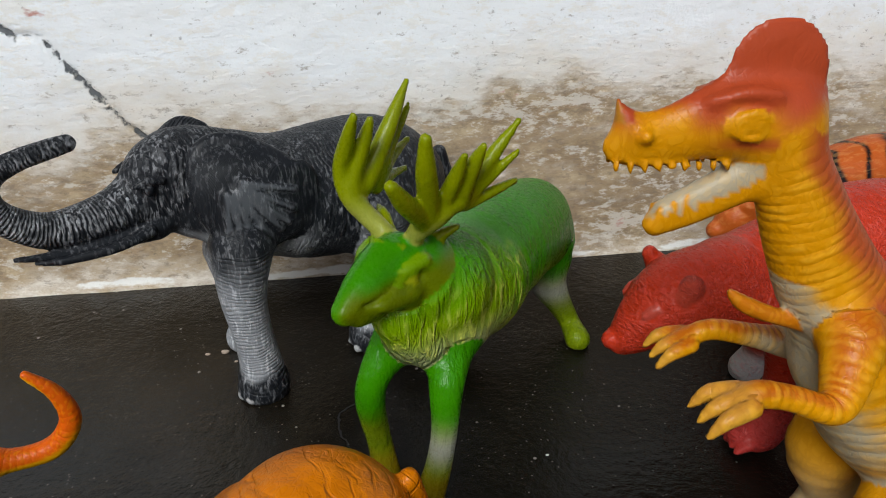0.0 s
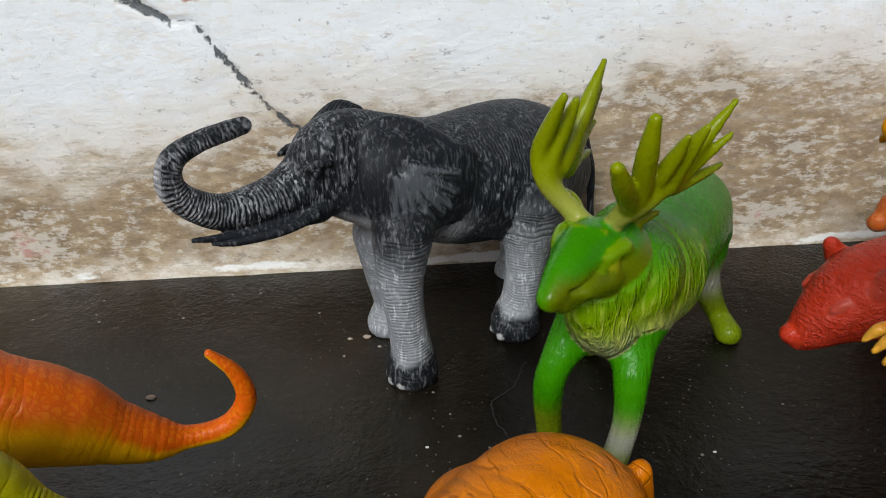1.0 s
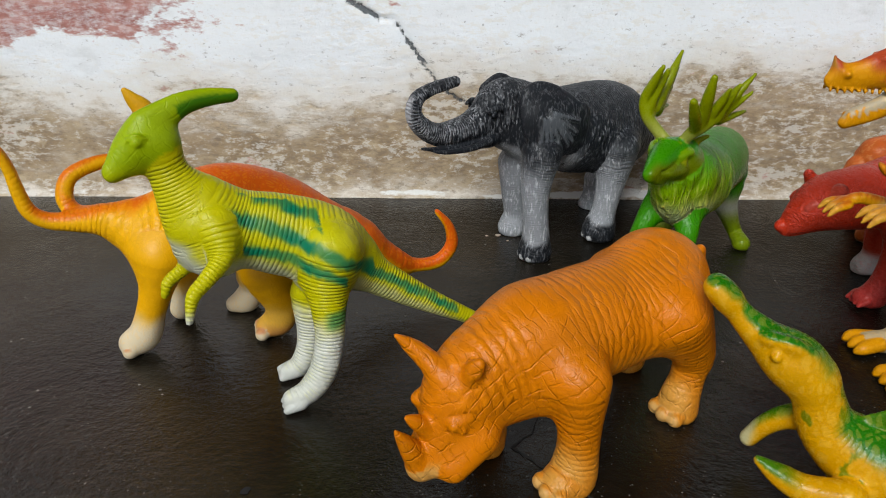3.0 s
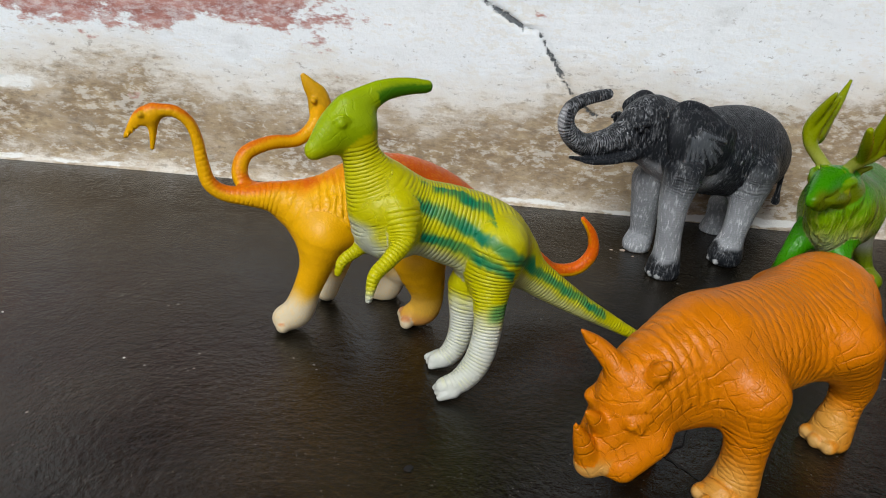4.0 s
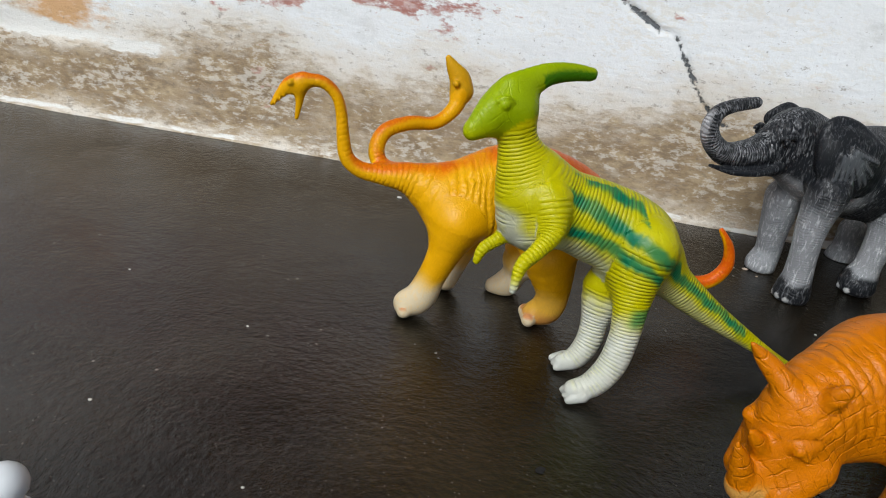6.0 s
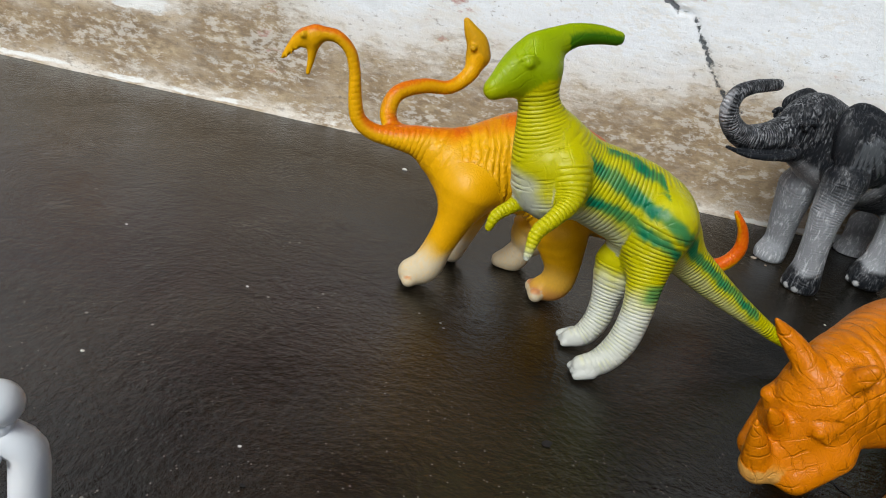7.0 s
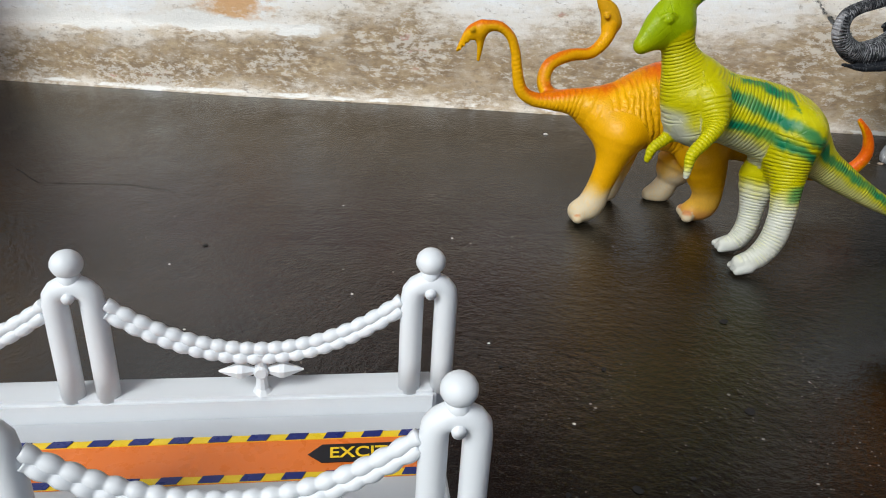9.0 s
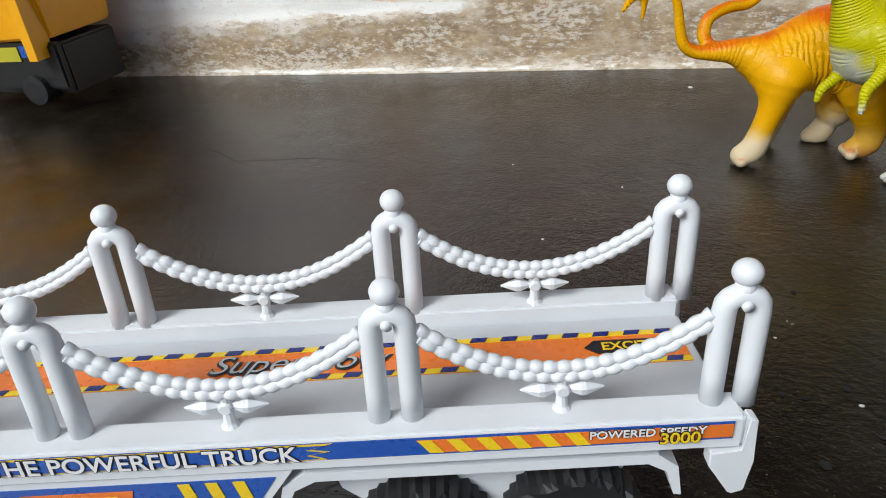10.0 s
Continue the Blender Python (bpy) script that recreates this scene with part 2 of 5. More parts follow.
def box(bm, x0, x1, y0, y1, z0, z1, bevel=0.0, m=None):
    r = bmesh.ops.create_cube(bm, size=1)
    bmesh.ops.transform(bm, verts=r["verts"], matrix=Matrix.Translation(((x0 + x1) / 2, (y0 + y1) / 2, (z0 + z1) / 2)) @ Matrix.Diagonal((x1 - x0, y1 - y0, z1 - z0, 1)))
    if bevel:
        edges = list({e for v in r["verts"] for e in v.link_edges})
        bmesh.ops.bevel(bm, geom=edges, offset=bevel, segments=2, affect="EDGES")
    return bm


def tube(bm, points, radius, sides=12, caps=True):
    """A round bar along points (x, y, z[, radius])."""
    pts = [Vector(p[:3]) for p in points]
    rings = []
    side = None
    for i, p in enumerate(pts):
        d = (pts[min(i + 1, len(pts) - 1)] - pts[max(i - 1, 0)]).normalized()
        if side is None:
            side = d.orthogonal().normalized()
        side = (side - d * side.dot(d)).normalized()
        up = d.cross(side)
        r = points[i][3] if len(points[i]) > 3 else radius
        rings.append([bm.verts.new(p + r * (math.cos(a) * side + math.sin(a) * up)) for a in (2 * math.pi * j / sides for j in range(sides))])
    for a, b in zip(rings, rings[1:]):
        for j in range(sides):
            bm.faces.new((a[j], a[(j + 1) % sides], b[(j + 1) % sides], b[j]))
    if caps:
        bm.faces.new(rings[0][::-1])
        bm.faces.new(rings[-1])
    return bm


def ball(bm, at, r, squash=1.0, u=16, v=10):
    x = bmesh.ops.create_uvsphere(bm, u_segments=u, v_segments=v, radius=r)
    bmesh.ops.transform(bm, verts=x["verts"], matrix=Matrix.Translation(at) @ Matrix.Diagonal((1, 1, squash, 1)))
    return bm

# ---- floor ----
def floor_material():
    m, b, add, join = node_material("damp_dark_cement")
    co = add("TexCoord").outputs["Object"]
    big = add("TexNoise", Scale=5.0, Detail=6.0, Roughness=0.6)
    mid = add("TexNoise", Scale=38.0, Detail=6.0, Roughness=0.65)
    grain = add("TexNoise", Scale=330.0, Detail=4.0)
    for n in (big, mid, grain):
        join(co, n.inputs["Vector"])
    col = ramp(add, join, big.outputs[0], [(0.3, (0.0026, 0.0022, 0.0015)), (0.5, (0.0070, 0.0056, 0.0037)), (0.72, (0.028, 0.0210, 0.0135))])
    stain = ramp(add, join, mid.outputs[0], [(0.55, 0.0), (0.75, 0.55)])
    col = mixed(add, join, stain, col, (0.019, 0.0172, 0.013))
    dots = add("TexVoronoi", Scale=75.0)
    join(co, dots.inputs["Vector"])
    few = add("TexNoise", Scale=9.0)
    join(co, few.inputs["Vector"])
    dot = math_node(add, join, "LESS_THAN", dots.outputs["Distance"], 0.06)
    dot = math_node(add, join, "MULTIPLY", dot, math_node(add, join, "GREATER_THAN", few.outputs[0], 0.5))
    col = mixed(add, join, math_node(add, join, "MULTIPLY", dot, 0.6), col, (0.3, 0.27, 0.24))
    grit = add("TexVoronoi", Scale=260.0)
    join(co, grit.inputs["Vector"])
    speck = math_node(add, join, "MULTIPLY", math_node(add, join, "LESS_THAN", grit.outputs["Distance"], 0.10), ramp(add, join, few.outputs[0], [(0.36, 0.2), (0.65, 0.8)]))
    col = mixed(add, join, speck, col, (0.20, 0.18, 0.16))
    join(col, b.inputs["Base Color"])
    b.inputs["IOR"].default_value = 1.47
    # damp, shining patches on one side, drier cement on the other
    xyz = add("SeparateXYZ")
    join(co, xyz.inputs[0])
    side = math_node(add, join, "SUBTRACT", math_node(add, join, "MULTIPLY", big.outputs[0], 0.5), xyz.outputs[0])
    join(ramp(add, join, side, [(0.08, 0.20), (0.55, 0.75)]), b.inputs["Specular IOR Level"])
    join(ramp(add, join, mid.outputs[0], [(0.3, 0.05), (0.7, 0.19)]), b.inputs["Roughness"])
    pebble = add("TexNoise", Scale=190.0, Detail=5.0, Roughness=0.7)
    join(co, pebble.inputs["Vector"])
    h = math_node(add, join, "ADD", math_node(add, join, "MULTIPLY", grain.outputs[0], 0.35), math_node(add, join, "MULTIPLY", mid.outputs[0], 0.8))
    patch = add("TexNoise", Scale=14.0, Detail=3.0)
    join(co, patch.inputs["Vector"])
    rough_patch = ramp(add, join, patch.outputs[0], [(0.40, 0.45), (0.62, 1.0)])
    h = math_node(add, join, "ADD", h, math_node(add, join, "MULTIPLY", pebble.outputs[0], rough_patch))
    bump = add("Bump", Strength=0.85, Distance=0.0011)
    join(h, bump.inputs["Height"])
    join(bump.outputs[0], b.inputs["Normal"])
    return m


FLOOR = floor_material()
bm = bmesh.new()
bmesh.ops.create_grid(bm, x_segments=40, y_segments=40, size=1)
bmesh.ops.transform(bm, verts=bm.verts, matrix=Matrix.Translation((-0.3, -1.2, 0)) @ Matrix.Diagonal((3.2, 1.9, 1, 1)))
tagged(part("floor", bm, FLOOR), "dark damp polished cement floor with dust and faint stains", "floor", kind="structure")


# ---- wall ----
WALL_TURN = 1.7          # degrees
WALL_AT = (0.0, 0.474)


def wall_material():
    m, b, add, join = node_material("peeling_limewash")
    co = add("TexCoord").outputs["Object"]
    at = {k: add("Attribute", attribute_name=k).outputs["Fac"] for k in ("stain", "red", "crack", "rust", "salt", "unseen_band")}

    def noise_of(scale, detail=8.0, rough=0.65, stretch=(1, 1, 1)):
        mp = add("Mapping")
        mp.inputs["Scale"].default_value = stretch
        join(co, mp.inputs["Vector"])
        n = add("TexNoise", Scale=scale, Detail=detail, Roughness=rough)
        join(mp.outputs[0], n.inputs["Vector"])
        return n.outputs[0]
    n1, n2, n3 = noise_of(22, stretch=(0.6, 1, 1.2)), noise_of(75, stretch=(0.55, 1, 1.3)), noise_of(260)
    white = ramp(add, join, n1, [(0.28, (0.68, 0.69, 0.69)), (0.42, (0.83, 0.85, 0.87)), (0.7, (0.86, 0.89, 0.92))])
    bare = ramp(add, join, n2, [(0.3, (0.14, 0.088, 0.046)), (0.5, (0.31, 0.215, 0.12)), (0.68, (0.50, 0.39, 0.25))])
    both = math_node(add, join, "ADD", math_node(add, join, "MULTIPLY", n1, 0.55), math_node(add, join, "MULTIPLY", n2, 0.45))

    def mask(key, gain, lo, hi):
        s = math_node(add, join, "ADD", at[key], math_node(add, join, "MULTIPLY", math_node(add, join, "SUBTRACT", both, 0.5), gain))
        return ramp(add, join, s, [(lo, 0.0), (hi, 1.0)])
    tint = mask("stain", 1.5, 0.24, 1.0)
    flake = mask("stain", 2.2, 0.62, 0.95)
    col = mixed(add, join, math_node(add, join, "MULTIPLY", tint, 0.85), white, (0.60, 0.46, 0.285))
    col = mixed(add, join, math_node(add, join, "MULTIPLY", flake, 0.92), col, bare)
    n4 = noise_of(190, 7.0, 0.75, (0.5, 1, 1.1))
    spots = ramp(add, join, math_node(add, join, "ADD", math_node(add, join, "MULTIPLY", n4, 0.6), math_node(add, join, "MULTIPLY", n1, 0.4)), [(0.515, 0.0), (0.56, 1.0)])
    col = mixed(add, join, math_node(add, join, "MULTIPLY", spots, 0.55), col, (0.78, 0.75, 0.69))
    dirt = ramp(add, join, math_node(add, join, "SUBTRACT", n4, math_node(add, join, "MULTIPLY", at["stain"], 0.09)), [(0.30, 1.0), (0.38, 0.0)])
    col = mixed(add, join, math_node(add, join, "MULTIPLY", dirt, 0.6), col, (0.22, 0.17, 0.12))
    red = math_node(add, join, "MULTIPLY", mask("red", 4.6, 0.48, 0.66), ramp(add, join, n4, [(0.36, 0.45), (0.56, 1.0)]))
    col = mixed(add, join, red, col, ramp(add, join, n2, [(0.35, (0.30, 0.10, 0.08)), (0.6, (0.48, 0.23, 0.195))]))
    # dark band above the view, added so the near floor mirrors less brightness
    col = mixed(add, join, at["unseen_band"], col, (0.11, 0.050, 0.042))
    col = mixed(add, join, math_node(add, join, "MULTIPLY", mask("rust", 3.0, 0.45, 0.8), 0.9), col, (0.60, 0.33, 0.13))
    col = mixed(add, join, mask("salt", 2.4, 0.45, 0.6), col, (0.78, 0.77, 0.74))
    pits = ramp(add, join, n3, [(0.31, 1.0), (0.36, 0.0)])
    col = mixed(add, join, math_node(add, join, "MULTIPLY", pits, 0.55), col, (0.17, 0.15, 0.13))
    torn = math_node(add, join, "ADD", math_node(add, join, "MULTIPLY", n3, 0.45), math_node(add, join, "MULTIPLY", n2, 0.55))
    crack = math_node(add, join, "ADD", at["crack"], math_node(add, join, "MULTIPLY", math_node(add, join, "SUBTRACT", torn, 0.47), 0.016))
    line = ramp(add, join, math_node(add, join, "MULTIPLY", crack, 200.0), [(0.12, 1.0), (0.32, 0.0)])
    col = mixed(add, join, math_node(add, join, "MULTIPLY", line, 0.92), col, (0.075, 0.085, 0.095))
    join(col, b.inputs["Base Color"])
    b.inputs["Roughness"].default_value = 0.85
    h = math_node(add, join, "ADD", math_node(add, join, "MULTIPLY", n2, 0.7), math_node(add, join, "MULTIPLY", n3, 0.35))
    h = math_node(add, join, "SUBTRACT", h, math_node(add, join, "MULTIPLY", flake, 0.5))
    h = math_node(add, join, "SUBTRACT", h, math_node(add, join, "MULTIPLY", line, 1.2))
    bump = add("Bump", Strength=0.8, Distance=0.0025)
    join(h, bump.inputs["Height"])
    join(bump.outputs[0], b.inputs["Normal"])
    return m


def nearest(x, z, line):
    """Distance in the wall's plane to a broken line, less its half width."""
    best = np.full(x.shape, 1.0)
    for (ax, az, aw), (bx, bz, bw) in zip(line, line[1:]):
        dx, dz = bx - ax, bz - az
        t = np.clip(((x - ax) * dx + (z - az) * dz) / (dx * dx + dz * dz), 0, 1)
        best = np.minimum(best, np.hypot(x - ax - t * dx, z - az - t * dz) - (aw + (bw - aw) * t))
    return best


CRACK = [(-0.150, 0.185, 0.001), (-0.128, 0.168, 0.0005), (-0.108, 0.158, 0.0012), (-0.096, 0.150, 0.0004), (-0.088, 0.152, 0.0002), (-0.080, 0.143, 0.0006), (-0.072, 0.130, 0.0005),
         (-0.060, 0.114, 0.0006), (-0.052, 0.102, 0.0005), (-0.041, 0.092, 0.0004), (-0.030, 0.086, 0.0001)]


def wall():
    xs = np.concatenate([np.linspace(-3.4, -1.25, 20)[:-1], np.linspace(-1.25, 0.65, 760), np.linspace(0.65, 2.8, 20)[1:]])
    zs = np.concatenate([np.linspace(-0.01, 0.26, 110), np.linspace(0.26, 2.6, 24)[1:]])
    x, z = np.meshgrid(xs, zs, indexing="ij")
    p = np.stack([x.ravel(), 0 * x.ravel(), z.ravel()], 1)
    w1, w2, w3 = (wavy(p, s, o).reshape(x.shape) for s, o in ((9, 0.3), (31, 2.0), (120, 5.0)))
    top = 0.112 + 0.018 * w1 + 0.012 * w2 - 0.03 * step(-0.35, -0.8, x) + 0.022 * step(0.02, 0.2, x)
    stain = 1.0 - step(-0.075, 0.04, z - top)
    stain = stain * (0.80 + 0.2 * step(0.0, 0.03, z))
    red = (1 - step(-0.29, -0.19, x + 0.02 * w1)) * step(-0.020, 0.022, z - 0.138 + 0.012 * w2 + 0.012 * w1) * (1 - step(0.21, 0.26, z))
    # unseen dark band, placed only to darken the floor's reflection of the wall
    unseen_band = np.maximum(step(0.235, 0.275, z + 0.02 * w1) * step(-0.60, -0.52, x) * (1 - step(-0.25, -0.17, x)), step(0.29, 0.33, z + 0.02 * w1) * step(-0.60, -0.52, x)) * (1 - step(1.5, 1.55, z))
    rust = np.exp(-((x + 0.60 + 0.02 * w2) / 0.035) ** 2 - ((z - 0.098) / 0.035) ** 2)
    salt = np.exp(-((z - 0.0035 - 0.003 * w2) / 0.0036) ** 2) * (0.50 + 0.35 * w2 + 0.25 * w1)
    salt = np.maximum(salt, 0.75 * np.exp(-((z - 0.072 - 0.006 * w2) / 0.012) ** 2) * (1 - step(-0.55, -0.40, x)))
    crack = nearest(x, z, CRACK)
    depth = 0.0016 * w1 * 0.8 + 0.0009 * w2 + 0.0004 * w3
    depth += 0.005 * np.exp(-np.clip(z, 0, 1) / 0.006)            # rough fillet at the foot of the wall
    depth += 0.004 * step(0.078, 0.06, z + 0.006 * w2) * (1 - step(-0.62, -0.42, x))   # old plaster edge
    depth -= 0.003 * (1 - step(0.0, 0.0016, crack))
    v = np.stack([x, -depth, z], -1).reshape(-1, 3)
    nx, nz = x.shape
    i = np.arange(nx * nz).reshape(nx, nz)
    q = np.stack([i[:-1, :-1], i[1:, :-1], i[1:, 1:], i[:-1, 1:]], -1).reshape(-1, 4)
    # thickness: a plain back
    base = len(v)
    back = [(-3.4, 0.2, -0.01), (2.8, 0.2, -0.01), (2.8, 0.2, 2.6), (-3.4, 0.2, 2.6)]
    c = [int(i[0, 0]), int(i[-1, 0]), int(i[-1, -1]), int(i[0, -1])]
    faces = q.tolist() + [[base + 1, base, base + 3, base + 2]]
    faces += [[int(k) for k in i[0, ::-1]] [::-1] + [base + 3, base], [int(k) for k in i[-1, ::-1]] + [base + 1, base + 2],
              [int(k) for k in i[:, -1]][::-1] + [base + 3, base + 2][::1]]
    me = bpy.data.meshes.new("wall_north")
    me.from_pydata(v.tolist() + back, [], faces)
    me.polygons.foreach_set("use_smooth", np.ones(len(me.polygons), bool))
    for key, a in (("stain", stain), ("red", red), ("crack", crack), ("rust", rust), ("salt", salt), ("unseen_band", unseen_band)):
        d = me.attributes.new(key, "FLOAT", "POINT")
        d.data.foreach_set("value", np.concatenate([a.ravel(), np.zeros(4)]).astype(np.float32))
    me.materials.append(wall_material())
    ob = new("wall_north", me)
    ob.matrix_world = pose(WALL_AT[0], WALL_AT[1], 0, 0, 0, WALL_TURN)
    return tagged(ob, "whitewashed plaster wall, peeling, brown stained at its foot, with a dark crack", "wall", kind="structure")


wall()
PLASTER = plain("plain_plaster", (0.62, 0.6, 0.56), 0.85, grain=60)
bm = box(bmesh.new(), -3.4, 2.8, -1.3, 0.75, 2.6, 2.72)
tagged(part("ceiling", bm, PLASTER), "plain plaster porch ceiling", "ceiling", kind="structure")


# ---- toy animals, each one moulded figure ----

def toy_elephant():
    s = Figure(0.0012)
    s.chain("body", [(0.0245, -0.0, 0.0897, 0.0256), (-0.0047, 0.0, 0.0845, 0.0327), (-0.0370, 0.0, 0.0815, 0.0345), (-0.0540, 0.0, 0.0760, 0.0295)], k=0.01, wide=0.95)
    s.chain("head", [(0.04, 0.0, 0.0989, 0.0234), (0.0627, 0.0, 0.1073, 0.0214), (0.0755, -0.0, 0.1015, 0.0161)], k=0.008, wide=0.66)
    s.chain("trunk", [(0.0857, 0.0, 0.0991, 0.011), (0.1001, 0.0, 0.0968, 0.0095), (0.1175, 0.0, 0.0974, 0.0078), (0.1306, -0.0, 0.1053, 0.0065), (0.1365, -0.0, 0.1148, 0.0056), (0.1337, 0.0, 0.1243, 0.0049), (0.1235, 0.0, 0.1288, 0.0043), (0.1127, -0.0, 0.1305, 0.0041), (0.1038, -0.0, 0.1315, 0.0037)])
    s.chain("lip", [(0.0786, 0.006, 0.0893, 0.0064), (0.0965, 0.006, 0.0887, 0.0041), (0.1138, 0.006, 0.0879, 0.0027), (0.134, 0.006, 0.0921, 0.0011)], k=0.002)
    s.chain("legFL", [(0.0446, 0.022, 0.0802, 0.014), (0.0475, 0.022, 0.0581, 0.0107), (0.046, 0.022, 0.0371, 0.0092), (0.0439, 0.022, 0.018, 0.0099), (0.0439, 0.022, 0.0055, 0.0125)], k=0.006)
    s.chain("legFR", [(0.0330, -0.018, 0.0600, 0.0135), (0.0300, -0.020, 0.0335, 0.0105), (0.0270, -0.021, 0.0157, 0.0096), (0.0300, -0.021, 0.0046, 0.0113)], k=0.006)
    s.chain("legRL", [(-0.0283, 0.024, 0.0736, 0.0176), (-0.0273, 0.024, 0.047, 0.0115), (-0.0234, 0.024, 0.0226, 0.0094), (-0.0203, 0.024, 0.0074, 0.0131)], k=0.006)
    s.chain("legRR", [(-0.0654, -0.024, 0.0238, 0.0114), (-0.0635, -0.024, 0.0087, 0.0101), (-0.0614, -0.024, 0.0012, 0.0116)], k=0.006)
    s.chain("earL", [(0.0480, 0.012, 0.1120, 0.010), (0.0425, 0.0185, 0.1050, 0.0195), (0.0345, 0.0240, 0.0990, 0.0225), (0.0255, 0.0280, 0.0985, 0.0180), (0.0185, 0.0295, 0.1050, 0.0105)], k=0.002, wide=0.15)
    s.chain("rim", [(0.0500, 0.0130, 0.0900, 0.0020), (0.0550, 0.0130, 0.1090, 0.0024), (0.0540, 0.0120, 0.1215, 0.0027), (0.0450, 0.0130, 0.1265, 0.0026), (0.0330, 0.0180, 0.1235, 0.0022), (0.0220, 0.0250, 0.1150, 0.0016)], k=0.003)
    s.chain("earR", [(0.0467, -0.018, 0.1192, 0.0067), (0.0531, -0.022, 0.1212, 0.0072), (0.0612, -0.026, 0.1161, 0.0058)], k=0.003, wide=0.4)

    for i in range(8):       # pleats of the ear
        a = -0.10 + 0.18 * i
        reach = 0.036 - 0.008 * abs(a - 0.5)
        p = []
        for t in (0.22, 0.42, 0.62, 0.82, 1.0):
            x, z = 0.0490 - t * reach * math.sin(a), 0.1135 - t * reach * math.cos(a) - 0.002 * t * math.sin(9 * a)
            p.append((x, s.face("earL", x, z), z, 0.0027 - 0.0009 * t))
        s.chain("pleat", p, k=0.0008)
    for i in range(6):       # folds of skin on the flank
        x = 0.020 - 0.0095 * i + 0.002 * math.sin(5 * i)
        p = [(x + o, s.face("body", x + o, z) - 0.0004, z, r) for o, z, r in ((0, 0.100 - 0.002 * i, 0.0007), (0.005, 0.085, 0.0015), (0.012, 0.068, 0.0010))]
        s.chain("fold", p, k=0.0016)
    s.chain("tusk", [(0.083, 0.013, 0.0905, 0.0026), (0.100, 0.015, 0.089, 0.0024), (0.118, 0.013, 0.089, 0.0018), (0.128, 0.011, 0.0905, 0.001)], k=0.0015)
    for y in (0.0105, -0.0105):
        s.chain("eye", [(0.0800, y * 1.22, 0.1085, 0.0023)], k=0.0008)
        s.chain("brow", [(0.0850, y * 1.15, 0.1110, 0.0014), (0.0795, y * 1.25, 0.1128, 0.0018), (0.0740, y * 1.3, 0.1115, 0.0014)], k=0.0015)
    for x, y in ((0.0535, 0.027), (0.055, 0.021), (0.0525, 0.0155), (0.036, -0.022), (-0.0085, 0.026), (-0.0105, 0.018)):
        s.chain("nail", [(x, y, 0.003, 0.0022)], k=0.001)
    s.move(("head", "trunk", "lip", "tusk", "eye", "brow"), -0.008, -0.0115, -0.001)
    s.move(("earR",), -0.011, -0.011, -0.003)
    s.chain("throat", [(0.030, -0.008, 0.086, 0.020), (0.048, -0.011, 0.092, 0.016)], k=0.010)
    s.chain("tail", [(-0.088, 0, 0.085, 0.004), (-0.094, 0.002, 0.065, 0.003), (-0.094, 0.004, 0.045, 0.002), (-0.093, 0.005, 0.034, 0.0035)], k=0.003)

    def paint(v, n, run, nor):
        z = v[:, 2] + 0.004 * wavy(v, 300)
        col = full(v, (0.014, 0.016, 0.020))
        pale = np.where(among(n, "legFL", "legFR", "legRL", "legRR"), step(0.085, 0.05, z), 0) * 0.85
        pale = np.maximum(pale, step(0.086, 0.074, z) * among(n, "body", "throat") * step(0.005, 0.022, v[:, 0]))
        foot = step(0.020, 0.012, z) * among(n, "legFL", "legRL") * step(0.0, 0.006, v[:, 1])
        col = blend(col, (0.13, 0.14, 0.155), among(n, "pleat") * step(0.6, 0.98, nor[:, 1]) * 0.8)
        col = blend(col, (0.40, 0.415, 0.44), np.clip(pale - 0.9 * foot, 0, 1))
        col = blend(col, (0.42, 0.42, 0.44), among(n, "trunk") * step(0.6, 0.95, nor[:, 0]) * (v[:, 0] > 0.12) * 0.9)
        col = blend(col, (0.6, 0.6, 0.6), among(n, "nail") * 0.8)
        return col, 1.0 * among(n, "trunk") + 0.5 * among(n, "legFL", "legFR", "legRL", "legRR") + 0.15 * among(n, "earL") + 0.7 * among(n, "body", "head", "earR"), np.clip(0.20 + 0.75 * pale - 0.6 * foot + 0.42 * among(n, "trunk") + 0.2 * among(n, "head") + 0.4 * among(n, "fold") - 0.06 * among(n, "earL") + 0.10 * wavy(v, 190), 0, 1)
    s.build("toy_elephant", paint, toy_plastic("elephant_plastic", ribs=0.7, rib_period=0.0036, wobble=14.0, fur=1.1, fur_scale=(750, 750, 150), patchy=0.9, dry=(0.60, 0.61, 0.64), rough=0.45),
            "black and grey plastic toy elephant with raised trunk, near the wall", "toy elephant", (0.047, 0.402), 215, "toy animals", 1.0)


toy_elephant()


